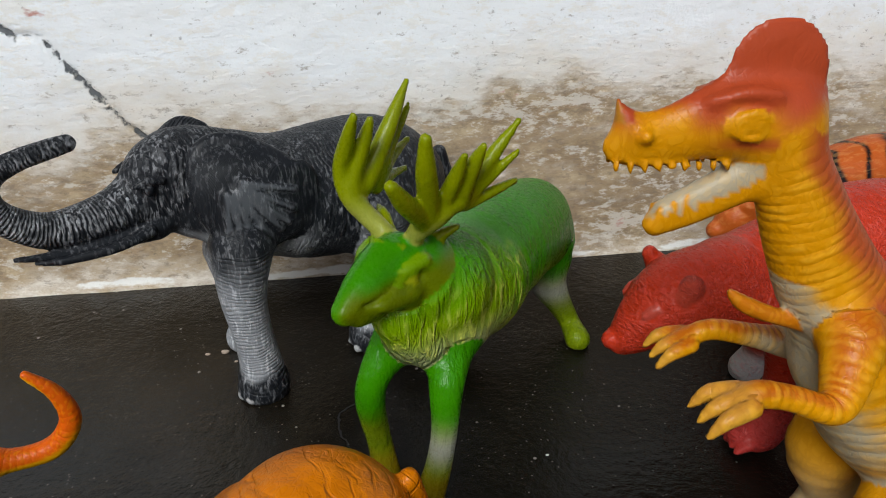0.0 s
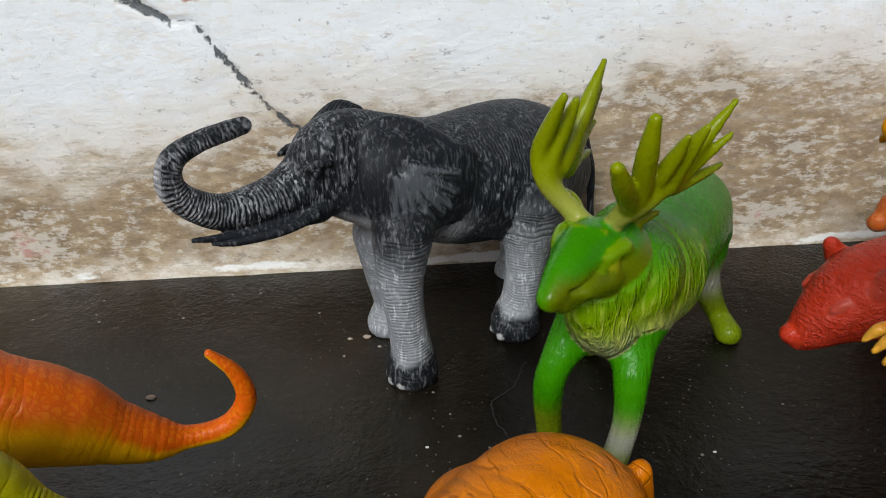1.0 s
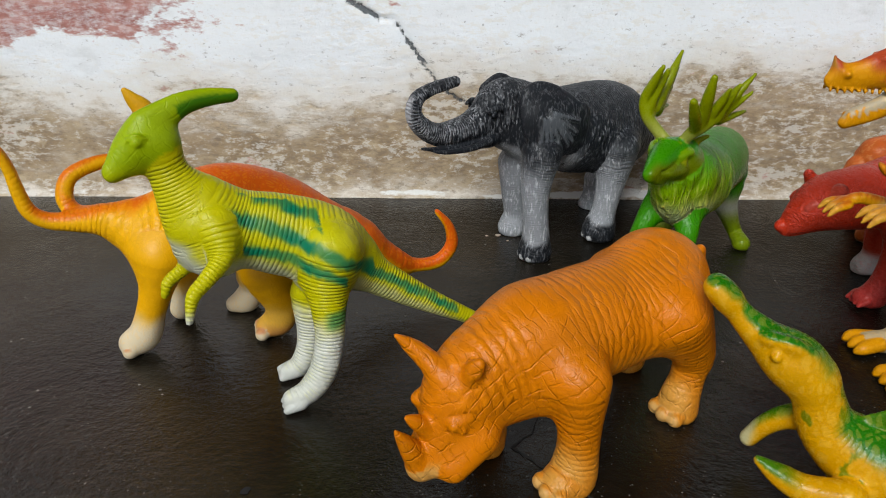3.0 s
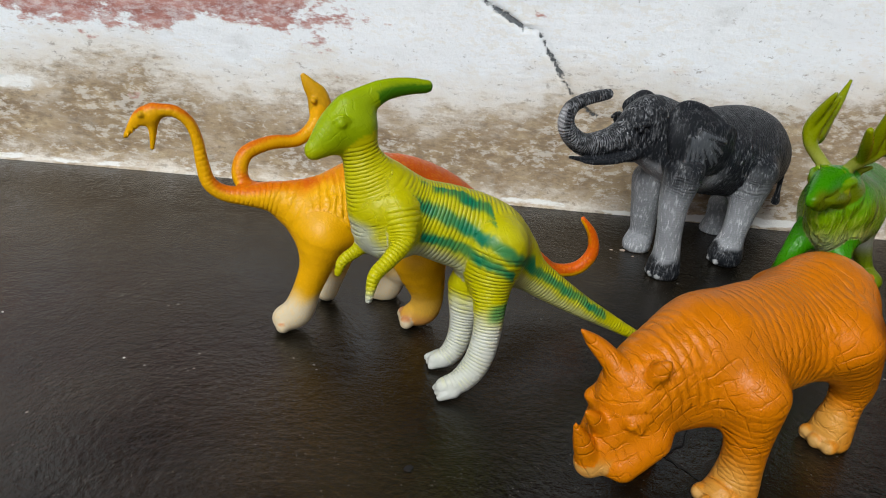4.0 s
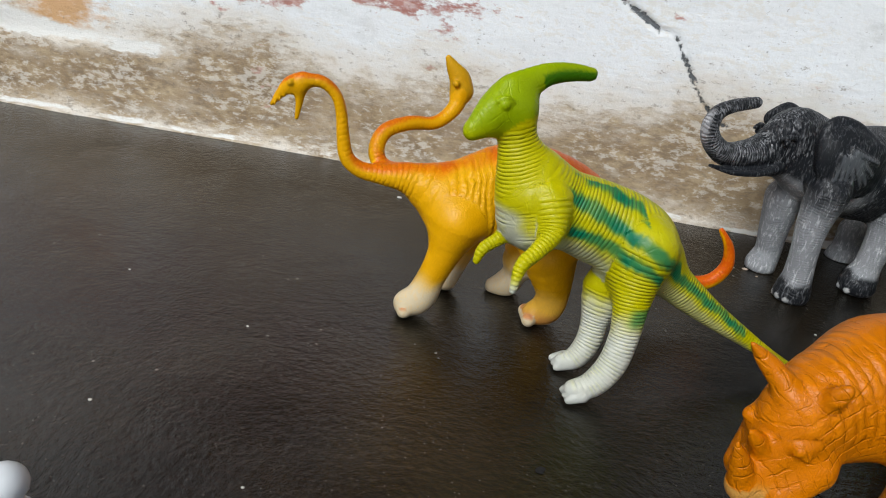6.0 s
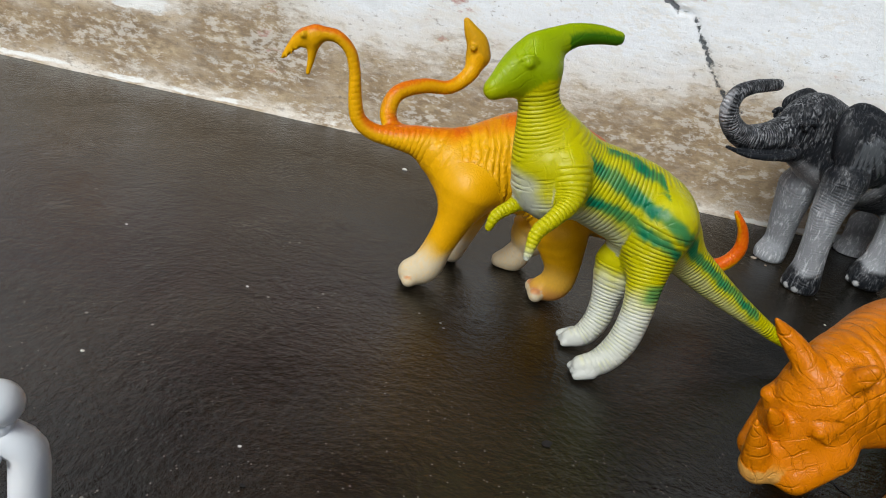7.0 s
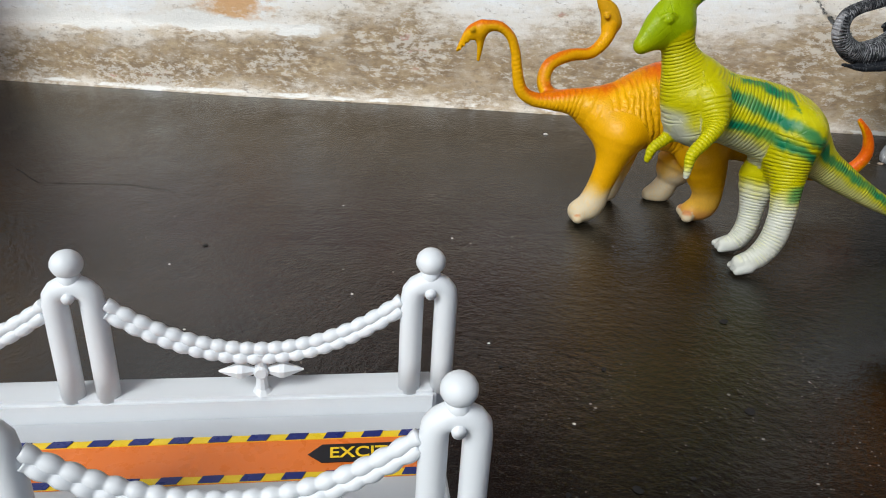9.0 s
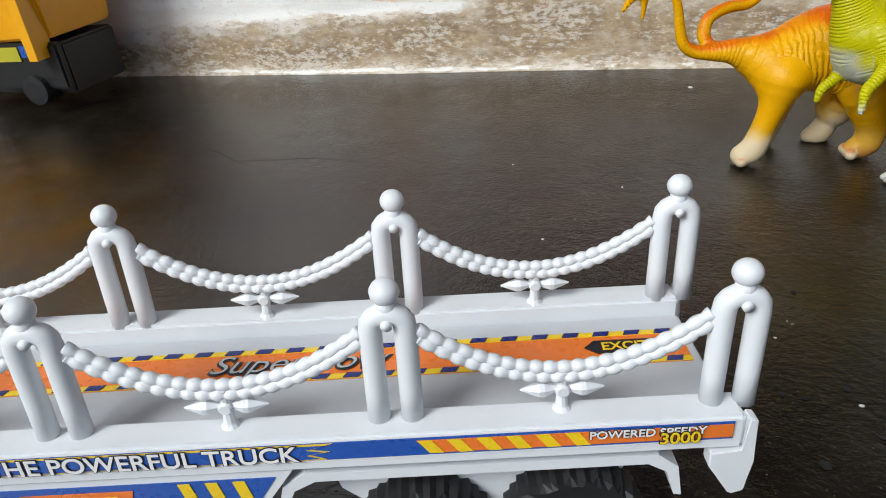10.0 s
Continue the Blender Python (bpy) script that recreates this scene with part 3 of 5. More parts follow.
def toy_deer():
    s = Figure(0.0012)
    s.chain("head", [(0.05, 0.0062, 0.1048, 0.0116), (0.06, 0.0027, 0.1086, 0.0103), (0.072, 0.0024, 0.1070, 0.0083), (0.084, 0.0022, 0.1035, 0.0048)], k=0.004, wide=0.9)
    s.chain("neck", [(0.045, 0.0038, 0.0949, 0.0151), (0.03, 0.004, 0.0849, 0.0203), (0.01, 0.0024, 0.0795, 0.0239)], k=0.008)
    s.chain("body", [(0.01, 0.0024, 0.0795, 0.0239), (-0.02, 0.0022, 0.0787, 0.0245), (-0.06, -0.0029, 0.0717, 0.0232), (-0.085, -0.0095, 0.0613, 0.0206)], k=0.01, wide=0.9)
    s.chain("legFR", [(0.05, -0.0037, 0.071, 0.0088), (0.06, -0.0061, 0.0611, 0.0062), (0.062, -0.0081, 0.0485, 0.0057), (0.055, -0.0103, 0.0226, 0.005), (0.057, -0.0057, 0.0053, 0.006)], k=0.007)
    s.chain("legFL", [(0.035, 0.0118, 0.07, 0.0096), (0.05, 0.0182, 0.0587, 0.0066), (0.054, 0.0196, 0.0411, 0.005), (0.054, 0.0163, 0.0198, 0.0052), (0.056, 0.0129, 0.0048, 0.0063)], k=0.007)
    s.chain("legRL", [(-0.075, -0.0013, 0.053, 0.0173), (-0.075, 0.0045, 0.0347, 0.0094), (-0.085, 0.0124, 0.0109, 0.0055), (-0.078, 0.0219, 0.0037, 0.0066)], k=0.009)
    s.chain("legRR", [(-0.05, -0.0183, 0.0415, 0.0138), (-0.04, -0.0324, 0.0123, 0.0063), (-0.03, -0.0327, 0.0042, 0.0062)])
    s.chain("beamR", [(0.051, -0.001, 0.112, 0.0034), (0.052, -0.0095, 0.119, 0.0036), (0.055, -0.0160, 0.1275, 0.0035), (0.056, -0.0180, 0.1372, 0.0032), (0.058, -0.013, 0.149, 0.0026), (0.060, -0.0083, 0.158, 0.0014)], k=0.002)
    s.chain("tR1", [(0.054, -0.016, 0.132, 0.003), (0.052, -0.0115, 0.146, 0.0027), (0.052, -0.0079, 0.155, 0.0014)], k=0.0015)
    s.chain("tR2", [(0.048, -0.0145, 0.131, 0.0036), (0.036, -0.012, 0.148, 0.003), (0.0264, -0.0108, 0.1615, 0.0010)], k=0.002)
    s.chain("tR3", [(0.042, -0.014, 0.133, 0.003), (0.030, -0.0135, 0.144, 0.0022), (0.022, -0.0133, 0.1515, 0.0010)], k=0.002)
    s.chain("tR4", [(0.042, -0.0145, 0.130, 0.003), (0.028, -0.016, 0.1345, 0.002), (0.018, -0.0168, 0.137, 0.0011)], k=0.002)
    s.chain("tR5", [(0.042, -0.015, 0.127, 0.003), (0.030, -0.0165, 0.1268, 0.002), (0.020, -0.017, 0.1262, 0.0011)], k=0.002)
    s.chain("tR4", [(0.051, -0.0150, 0.1300, 0.0050), (0.040, -0.0140, 0.1350, 0.0045)], k=0.003, wide=0.5)
    s.chain("beamL", [(0.053, 0.0070, 0.116, 0.0030), (0.054, 0.0115, 0.1220, 0.0037), (0.053, 0.017, 0.128, 0.0044), (0.047, 0.0213, 0.133, 0.0038)], k=0.002)
    s.chain("tL0", [(0.056, 0.014, 0.126, 0.0034), (0.070, 0.0165, 0.138, 0.0032), (0.078, 0.0175, 0.1465, 0.0021)], k=0.0015)
    s.chain("tL1", [(0.056, 0.0165, 0.130, 0.0036), (0.064, 0.0205, 0.146, 0.0033), (0.068, 0.0231, 0.1585, 0.0019)], k=0.0015)
    s.chain("tL2", [(0.052, 0.019, 0.132, 0.003), (0.054, 0.025, 0.143, 0.0025), (0.0559, 0.0290, 0.151, 0.0011)], k=0.0015)
    s.chain("tL3", [(0.047, 0.0215, 0.131, 0.0034), (0.049, 0.0275, 0.144, 0.0028), (0.0503, 0.0322, 0.1525, 0.0013)], k=0.0015)
    s.chain("tL4", [(0.045, 0.022, 0.132, 0.003), (0.037, 0.0285, 0.145, 0.0025), (0.030, 0.0338, 0.155, 0.0011)], k=0.0015)
    s.chain("tL5", [(0.044, 0.0225, 0.131, 0.0026), (0.037, 0.029, 0.139, 0.002), (0.031, 0.0345, 0.1452, 0.0011)], k=0.0015)
    s.chain("tL6", [(0.044, 0.022, 0.129, 0.0026), (0.033, 0.0275, 0.131, 0.0019), (0.0240, 0.0310, 0.1322, 0.0011)], k=0.0015)
    s.chain("earL", [(0.045, 0.009, 0.1131, 0.0015), (0.042, 0.014, 0.1162, 0.0019), (0.04, 0.0177, 0.1184, 0.001)])

    s.chain("socket", [(0.0615, 0.0145, 0.1078, 0.0034)], k=0.002, cut=True)
    s.chain("eye", [(0.0610, 0.0118, 0.1078, 0.0024)], k=0.0006)
    s.chain("eye", [(0.0615, -0.0075, 0.1085, 0.0022)], k=0.0012)
    for y0, side in ((0.0125, 1), (-0.0075, -1)):
        s.chain("brow", [(0.056, y0 + 0.001 * side, 0.1115, 0.0026), (0.062, y0 - 0.0005 * side, 0.1112, 0.0022), (0.068, y0 - 0.003 * side, 0.1085, 0.0016)], k=0.002)
        s.chain("nostril", [(0.0875, 0.004 + 0.0028 * side, 0.1070, 0.0012)], k=0.001, cut=True)
        s.chain("cheek", [(0.062, 0.003 + 0.0075 * side, 0.1015, 0.0045), (0.074, 0.0035 + 0.005 * side, 0.1025, 0.0035)], k=0.004)
    s.chain("mouth", [(0.089, 0.004, 0.1022, 0.0007), (0.082, 0.0085, 0.1015, 0.0006), (0.074, 0.0105, 0.1005, 0.0005)], k=0.001, cut=True)
    s.chain("crease", [(0.0810, 0.0062, 0.1045, 0.0006), (0.0740, 0.0100, 0.1062, 0.0008), (0.0665, 0.0118, 0.1098, 0.0006)], k=0.0012, cut=True)
    s.chain("crown", [(0.0600, 0.0080, 0.1165, 0.0011), (0.0630, 0.0010, 0.1178, 0.0012), (0.0600, -0.0050, 0.1170, 0.0010)], k=0.0012)
    s.chain("chin", [(0.080, 0.0038, 0.1000, 0.0036), (0.072, 0.0035, 0.0985, 0.0045)], k=0.002)
    s.chain("earR", [(0.046, -0.006, 0.1135, 0.0018), (0.042, -0.012, 0.1165, 0.0022), (0.039, -0.0165, 0.118, 0.001)], k=0.002)
    s.chain("beard", [(0.058, 0.004, 0.089, 0.010), (0.052, 0.006, 0.078, 0.010), (0.044, 0.007, 0.070, 0.009)], k=0.006)
    s.chain("chest", [(0.035, 0.006, 0.09, 0.019), (0.030, 0.004, 0.075, 0.018)], k=0.008)
    s.chain("tail", [(-0.104, -0.010, 0.068, 0.005), (-0.110, -0.010, 0.058, 0.003)], k=0.003)

    def paint(v, n, run, nor):
        w = wavy(v, 260)
        col = full(v, (0.10, 0.37, 0.001))
        body = among(n, "body", "neck", "chest", "beard", "head")
        low = step(0.112, 0.080, v[:, 2] + 0.004 * w) * body * np.maximum(step(-0.01, 0.03, v[:, 0]), step(0.1, -0.5, nor[:, 2]))
        col = blend(col, (0.37, 0.50, 0.004), low * 0.95)
        col = blend(col, (0.25, 0.27, 0.003), among(n, "head", "cheek", "chin") * step(0.1125, 0.1065, v[:, 2] + 0.001 * w) * step(0.001, 0.006, v[:, 1]) * 0.85)
        col = blend(col, (0.58, 0.60, 0.38), among(n, "beard", "chest", "neck") * step(0.086, 0.068, v[:, 2] + 0.002 * w) * step(0.0, 0.04, v[:, 0]) * 0.9)
        leg = among(n, "legFR", "legFL", "legRL", "legRR")
        col = blend(col, (0.33, 0.42, 0.02), leg * step(0.05, 0.035, v[:, 2] + 0.003 * w))
        col = blend(col, (0.62, 0.62, 0.55), among(n, "legFL", "legRL", "legRR") * np.exp(-((v[:, 2] - 0.034) / 0.009) ** 2) * 0.9)
        col = blend(col, (0.40, 0.28, 0.015), among(n, "legFL", "legFR") * step(0.026, 0.014, v[:, 2]) * 0.8)
        horn = among(n, "tR1", "tR2", "tR3", "tR4", "tR5", "tL0", "tL1", "tL2", "tL3", "tL4", "tL5", "tL6", "beamL", "beamR", "earL", "earR")
        col = np.where(horn[:, None], np.array((0.37, 0.42, 0.003)), col)
        col = blend(col, (0.55, 0.55, 0.25), among(n, "beamL", "beamR") * step(0.132, 0.12, v[:, 2]) * 0.5)
        col = blend(col, (0.5, 0.48, 0.03), among(n, "eye") * 0.8)
        col = blend(col, (0.45, 0.50, 0.01), among(n, "brow", "crown") * 0.5)
        mane = among(n, "beard", "neck", "chest") * 1.0
        return col, mane + 0.5 * among(n, "body") + 0.3 * leg + 0.12 * horn, mane * 0.8 * step(0.105, 0.08, v[:, 2])
    s.build("toy_reindeer", paint, toy_plastic("reindeer_plastic", fur=3.2, fur_scale=(380, 380, 75), dry=(0.55, 0.60, 0.10), patchy=0.5, rough=0.28),
            "glossy green plastic toy reindeer with broad antlers and pale beard", "toy deer", (0.12, 0.33), 233, "toy animals")


toy_deer()


def toy_rhino():
    s = Figure(0.0012)
    s.chain("body", [(0.0343, -0.007, 0.0652, 0.0246), (0.0107, -0.005, 0.0635, 0.0275), (-0.0201, -0.003, 0.063, 0.0275), (-0.047, -0.003, 0.0695, 0.0272)], k=0.012)
    s.chain("neck", [(0.0367, -0.007, 0.0661, 0.0231), (0.0617, -0.010, 0.0613, 0.0199), (0.0755, -0.011, 0.0554, 0.0156)], k=0.012, wide=0.95)
    s.chain("head", [(0.0777, -0.0, 0.0594, 0.0152), (0.0869, 0.0, 0.048, 0.0127), (0.094, -0.0, 0.0355, 0.0103), (0.1016, -0.0, 0.0294, 0.0075)], k=0.007, wide=0.95)
    s.chain("horn1", [(0.1033, -0.0, 0.0323, 0.0059), (0.1086, 0.0, 0.043, 0.0045), (0.1157, -0.0, 0.0552, 0.0009)], k=0.002)
    s.chain("horn2", [(0.0981, -0.0, 0.0475, 0.0046), (0.1051, -0.0, 0.0547, 0.0033), (0.1098, -0.0, 0.0592, 0.0012)], k=0.002)
    s.chain("brow", [(0.0879, -0.012, 0.0483, 0.0045), (0.0957, -0.012, 0.0547, 0.0025)])
    s.chain("earN", [(0.0969, 0.011, 0.078, 0.0042), (0.0978, 0.014, 0.0830, 0.0040), (0.0973, 0.016, 0.0868, 0.0028), (0.0966, 0.017, 0.0890, 0.001)], k=0.003)
    s.chain("cup", [(0.1015, 0.0175, 0.0845, 0.0020), (0.1005, 0.0185, 0.0880, 0.0014)], k=0.002, cut=True)
    s.chain("earF", [(0.0838, -0.01, 0.0634, 0.0056), (0.087, -0.019, 0.0708, 0.0047), (0.0914, -0.024, 0.0762, 0.0034), (0.0968, -0.027, 0.0819, 0.0009)], k=0.004)
    s.chain("legFL", [(0.035, 0.022, 0.0588, 0.0136), (0.0319, 0.022, 0.035, 0.0103), (0.0308, 0.022, 0.0194, 0.0098), (0.0327, 0.022, 0.0048, 0.0114), (0.0389, 0.022, 0.0037, 0.0102)], k=0.012)
    s.chain("legRL", [(-0.0321, 0.022, 0.0672, 0.0159), (-0.0526, 0.022, 0.0378, 0.0113), (-0.053, 0.022, 0.0237, 0.0088), (-0.0494, 0.022, 0.011, 0.0101), (-0.0485, 0.022, 0.0041, 0.0109)], k=0.014)

    s.chain("legFR", [(0.040, -0.022, 0.055, 0.014), (0.046, -0.022, 0.033, 0.0105), (0.046, -0.022, 0.016, 0.010), (0.049, -0.022, 0.0045, 0.0115)])
    s.chain("legRR", [(-0.040, -0.022, 0.065, 0.016), (-0.060, -0.022, 0.038, 0.011), (-0.066, -0.022, 0.022, 0.009), (-0.062, -0.022, 0.006, 0.0105)])
    s.chain("dewlap", [(0.072, -0.010, 0.044, 0.0140), (0.056, -0.008, 0.046, 0.0165), (0.038, -0.004, 0.049, 0.0180)], k=0.010)
    s.chain("mouth", [(0.106, 0.012, 0.0285, 0.0008), (0.100, 0.0125, 0.027, 0.0008), (0.094, 0.012, 0.030, 0.0006)], k=0.001, cut=True)
    for y in (0.0125, -0.0125):
        s.chain("lid", [(0.088, y, 0.056, 0.0032), (0.094, y * 0.95, 0.055, 0.003)], k=0.002)
        s.chain("eye", [(0.0915, y * 1.15, 0.0525, 0.0019)], k=0.0008)
        s.chain("nostril", [(0.1075, y * 0.55, 0.031, 0.0013)], k=0.001, cut=True)
        s.chain("cheek", [(0.080, y, 0.042, 0.009), (0.092, y * 0.8, 0.030, 0.007)], k=0.006)
    s.move(("head", "horn1", "horn2", "brow", "mouth", "lid", "eye", "nostril", "cheek"), -0.0065, -0.0105, -0.0065)
    s.move(("earN", "cup"), -0.0195, -0.0120, -0.0105)
    for x, y in ((0.047, 0.0285), (0.0485, 0.022), (0.046, 0.0155), (-0.0395, 0.0275), (-0.0385, 0.021), (-0.041, 0.0145)):
        s.chain("toe", [(x, y, 0.004, 0.0042)], k=0.0012)
    s.chain("tail", [(-0.073, 0.004, 0.082, 0.003), (-0.078, 0.004, 0.066, 0.0022), (-0.078, 0.004, 0.05, 0.002)], k=0.002)

    def paint(v, n, run, nor):
        w = wavy(v, 240)
        col = full(v, (0.77, 0.305, 0.0002))
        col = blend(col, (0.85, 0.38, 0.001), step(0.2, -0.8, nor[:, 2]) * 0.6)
        leg = among(n, "legFL", "legRL", "legFR", "legRR", "toe")
        col = blend(col, (0.78, 0.50, 0.17), leg * step(0.036, 0.012, v[:, 2] + 0.004 * w) * (0.35 + 0.4 * step(0.1, 0.8, nor[:, 0])))
        col = blend(col, (0.75, 0.52, 0.25), among(n, "toe") * step(0.3, 0.9, nor[:, 0]) * 0.7)
        col = blend(col, (0.78, 0.50, 0.19), among(n, "head") * step(0.031, 0.024, v[:, 2] + 0.001 * w) * 0.85)
        return col, among(n, "neck") * 1.3 + among(n, "legFL", "legRL") * 0.6 + 0.9 * among(n, "body"), 0.45
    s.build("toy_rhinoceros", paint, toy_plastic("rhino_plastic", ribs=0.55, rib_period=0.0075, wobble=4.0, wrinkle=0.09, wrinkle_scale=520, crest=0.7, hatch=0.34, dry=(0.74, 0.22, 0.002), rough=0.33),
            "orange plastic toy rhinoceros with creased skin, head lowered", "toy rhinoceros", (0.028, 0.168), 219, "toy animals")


toy_rhino()


def toy_para():
    s = Figure(0.0012)
    s.chain("head", [(0.065, -0.0172, 0.141, 0.0096), (0.0717, -0.0149, 0.1414, 0.0096), (0.0781, -0.0127, 0.137, 0.0071), (0.0837, -0.0108, 0.1325, 0.004)], k=0.004, wide=0.85)
    s.chain("crest", [(0.0666, -0.0166, 0.1483, 0.0088), (0.0594, -0.0186, 0.1526, 0.007), (0.0504, -0.021, 0.1567, 0.0054), (0.0387, -0.0241, 0.158, 0.0044), (0.0282, -0.027, 0.1573, 0.0034)], k=0.004, wide=0.6)
    s.chain("bill", [(0.0770, -0.0134, 0.1335, 0.0062), (0.0845, -0.0108, 0.1300, 0.0042)], k=0.003, wide=0.95)
    s.chain("neck", [(0.0642, -0.0165, 0.1387, 0.0081), (0.0609, -0.0165, 0.1252, 0.0096), (0.0551, -0.0165, 0.1091, 0.0131), (0.0482, -0.0165, 0.092, 0.0185)], k=0.007, wide=0.85)
    s.chain("body", [(0.0461, -0.0165, 0.106, 0.0146), (0.0322, -0.0165, 0.0944, 0.0187), (0.0135, -0.0165, 0.0871, 0.0214), (-0.0061, -0.0165, 0.0795, 0.0212), (-0.0205, -0.0165, 0.0688, 0.0157)], k=0.01, wide=0.8)
    s.chain("tail", [(-0.0112, -0.015, 0.0736, 0.0179), (-0.0281, -0.0142, 0.0615, 0.0118), (-0.0459, -0.012, 0.0491, 0.0092), (-0.0647, -0.0097, 0.0372, 0.0069), (-0.0819, -0.0075, 0.0275, 0.0051), (-0.0999, -0.0053, 0.0177, 0.0034), (-0.1158, -0.005, 0.0104, 0.0018)], k=0.008, wide=0.8)
    s.chain("legL", [(-0.0095, 0.001, 0.0808, 0.0143), (-0.0065, 0.0017, 0.066, 0.012), (-0.0055, 0.0051, 0.0514, 0.0091), (-0.0045, 0.0086, 0.0363, 0.0076), (0.0001, 0.0122, 0.0204, 0.0074), (0.0089, 0.014, 0.0095, 0.0066), (0.0183, 0.014, 0.0064, 0.0049)], k=0.012)
    s.chain("legR", [(-0.002, -0.0195, 0.0467, 0.0127), (0.0014, -0.0159, 0.0299, 0.0077), (0.0037, -0.0132, 0.0175, 0.0069), (0.0094, -0.012, 0.008, 0.0061), (0.0165, -0.012, 0.0054, 0.0044)], k=0.01)
    s.chain("armL", [(0.0435, -0.003, 0.1019, 0.0076), (0.0423, 0.0052, 0.0905, 0.0054), (0.0513, 0.0124, 0.0825, 0.004), (0.0585, 0.0158, 0.0764, 0.0034), (0.0617, 0.02, 0.0658, 0.0018)], k=0.009)
    s.chain("armR", [(0.0495, -0.0129, 0.0906, 0.0057), (0.0603, -0.0161, 0.0765, 0.0037), (0.0694, -0.0148, 0.0699, 0.0031), (0.0722, -0.014, 0.0632, 0.002)], k=0.004)

    for y in (0.0078, -0.0078):
        s.chain("eye", [(0.0730, y, 0.1485, 0.0023)], k=0.0010)
        s.chain("lid", [(0.0695, y * 0.98, 0.1500, 0.0009), (0.0720, y * 1.05, 0.1520, 0.0010), (0.0760, y * 0.98, 0.1510, 0.0009), (0.0785, y * 0.9, 0.1480, 0.0007)], k=0.0010)
    s.chain("mouth", [(0.089, 0.0045, 0.1345, 0.0006), (0.082, 0.007, 0.1345, 0.0006)], k=0.0008, cut=True)
    s.chain("mouth", [(0.089, -0.0045, 0.1345, 0.0006), (0.082, -0.007, 0.1345, 0.0006)], k=0.0008, cut=True)
    s.chain("chest", [(0.055, 0.003, 0.103, 0.010), (0.048, 0.002, 0.088, 0.012)], k=0.006)
    s.move(("eye", "lid"), -0.001, -0.0150, -0.0042)
    s.move(("mouth",), -0.001, -0.0105, -0.0042)
    s.move(("chest",), -0.002, -0.0130, -0.004)
    for y in (0.018, 0.014, 0.010):
        s.chain("toe", [(0.014, y, 0.005, 0.0035), (0.0215, y * 1.1 - 0.001, 0.003, 0.0022)], k=0.001)
        s.chain("toe", [(0.013, -y, 0.005, 0.0032), (0.0195, -y * 1.1 + 0.001, 0.003, 0.0022)], k=0.001)

    def paint(v, n, run, nor):
        x, y, z = v.T
        w = wavy(v, 300)
        col = full(v, (0.67, 0.63, 0.001))
        col = blend(col, (0.40, 0.55, 0.004), among(n, "head", "crest", "eye", "lid", "bill") * step(0.120, 0.138, z) * 0.8)
        col = blend(col, (0.05, 0.26, 0.02), among(n, "crest") * step(0.35, 0.0, nor[:, 2]) * (run > 0.012) * 0.8)
        # height over the back's line, to lay the stripes along the body
        x, z = x + 0.003 * step(0.02, 0.07, z), z + 0.0045 * step(0.02, 0.07, z)
        line = np.where(x > -0.005, 0.110 + (x - 0.049) * 0.47, 0.0846 + (x + 0.005) * 0.72)
        rel = z - line + 0.0011 * w + 0.0006 * np.sin(x * 900 + 5 * w)
        white = np.where(among(n, "body", "tail", "neck", "chest"), step(-0.010, -0.020, rel + 0.35 * np.clip(x - 0.030, 0, 1)), 0)
        white = np.where(among(n, "tail"), step(-0.002, -0.008, rel) * 0.7, white)
        col = blend(col, (0.62, 0.64, 0.52), white * 0.85)
        stripes = np.exp(-((rel - 0.0045) / 0.0040) ** 4) * (x < 0.043) * (x > -0.03)
        stripes = np.maximum(stripes, np.exp(-((rel + 0.0085 - 0.1 * np.clip(0.02 - x, -0.02, 0.02)) / 0.0036) ** 4) * (x < 0.036) * (x > -0.012))
        stripes = np.maximum(stripes, np.exp(-((rel - 0.017) / 0.0030) ** 4) * (x < 0.036) * (x > -0.002))
        stripes = np.maximum(stripes, np.exp(-((rel - 0.0010) / 0.0030) ** 4) * among(n, "tail") * (x > -0.080))
        stripes = stripes * among(n, "body", "tail", "legL", "legR") * (np.abs(y + 0.0165) > 0.004)
        ends = np.clip(stripes * (0.9 + 0.2 * w), 0, 1)
        leg = among(n, "legL", "legR", "toe")
        col = blend(col, (0.76, 0.77, 0.73), leg * step(0.055, 0.036, z + 0.004 * w) * 0.95)
        col = blend(col, (0.70, 0.71, 0.68), leg * step(0.012, 0.004, z) * 0.8)
        ends = np.where(leg & (z < 0.058), np.exp(-((z - 0.052) / 0.006) ** 4) * step(0.002, -0.004, x) * 0.7, ends)
        col = blend(col, (0.0, 0.30, 0.18), ends)
        arm = among(n, "armL", "armR")
        col = blend(col, (0.66, 0.67, 0.58), arm * step(0.078, 0.070, z) * (y > 0))
        col = blend(col, (0.66, 0.67, 0.58), among(n, "chest", "neck") * step(0.103, 0.096, z) * step(0.35, 0.7, nor[:, 0]) * 0.85)
        return col, 1.0 * ~among(n, "head", "crest", "eye", "lid", "toe", "bill") + 0.25 * among(n, "head"), 0.22 * (1 - ends)
    s.build("toy_parasaurolophus", paint, toy_plastic("crested_dinosaur_plastic", ribs=0.45, rib_period=0.0040, wobble=2.2, hatch=0.10, dry=(0.60, 0.60, 0.04), rough=0.36),
            "lime green plastic toy dinosaur with teal stripes and backward crest", "toy dinosaur", (-0.11, 0.2), 200, "toy animals")


toy_para()


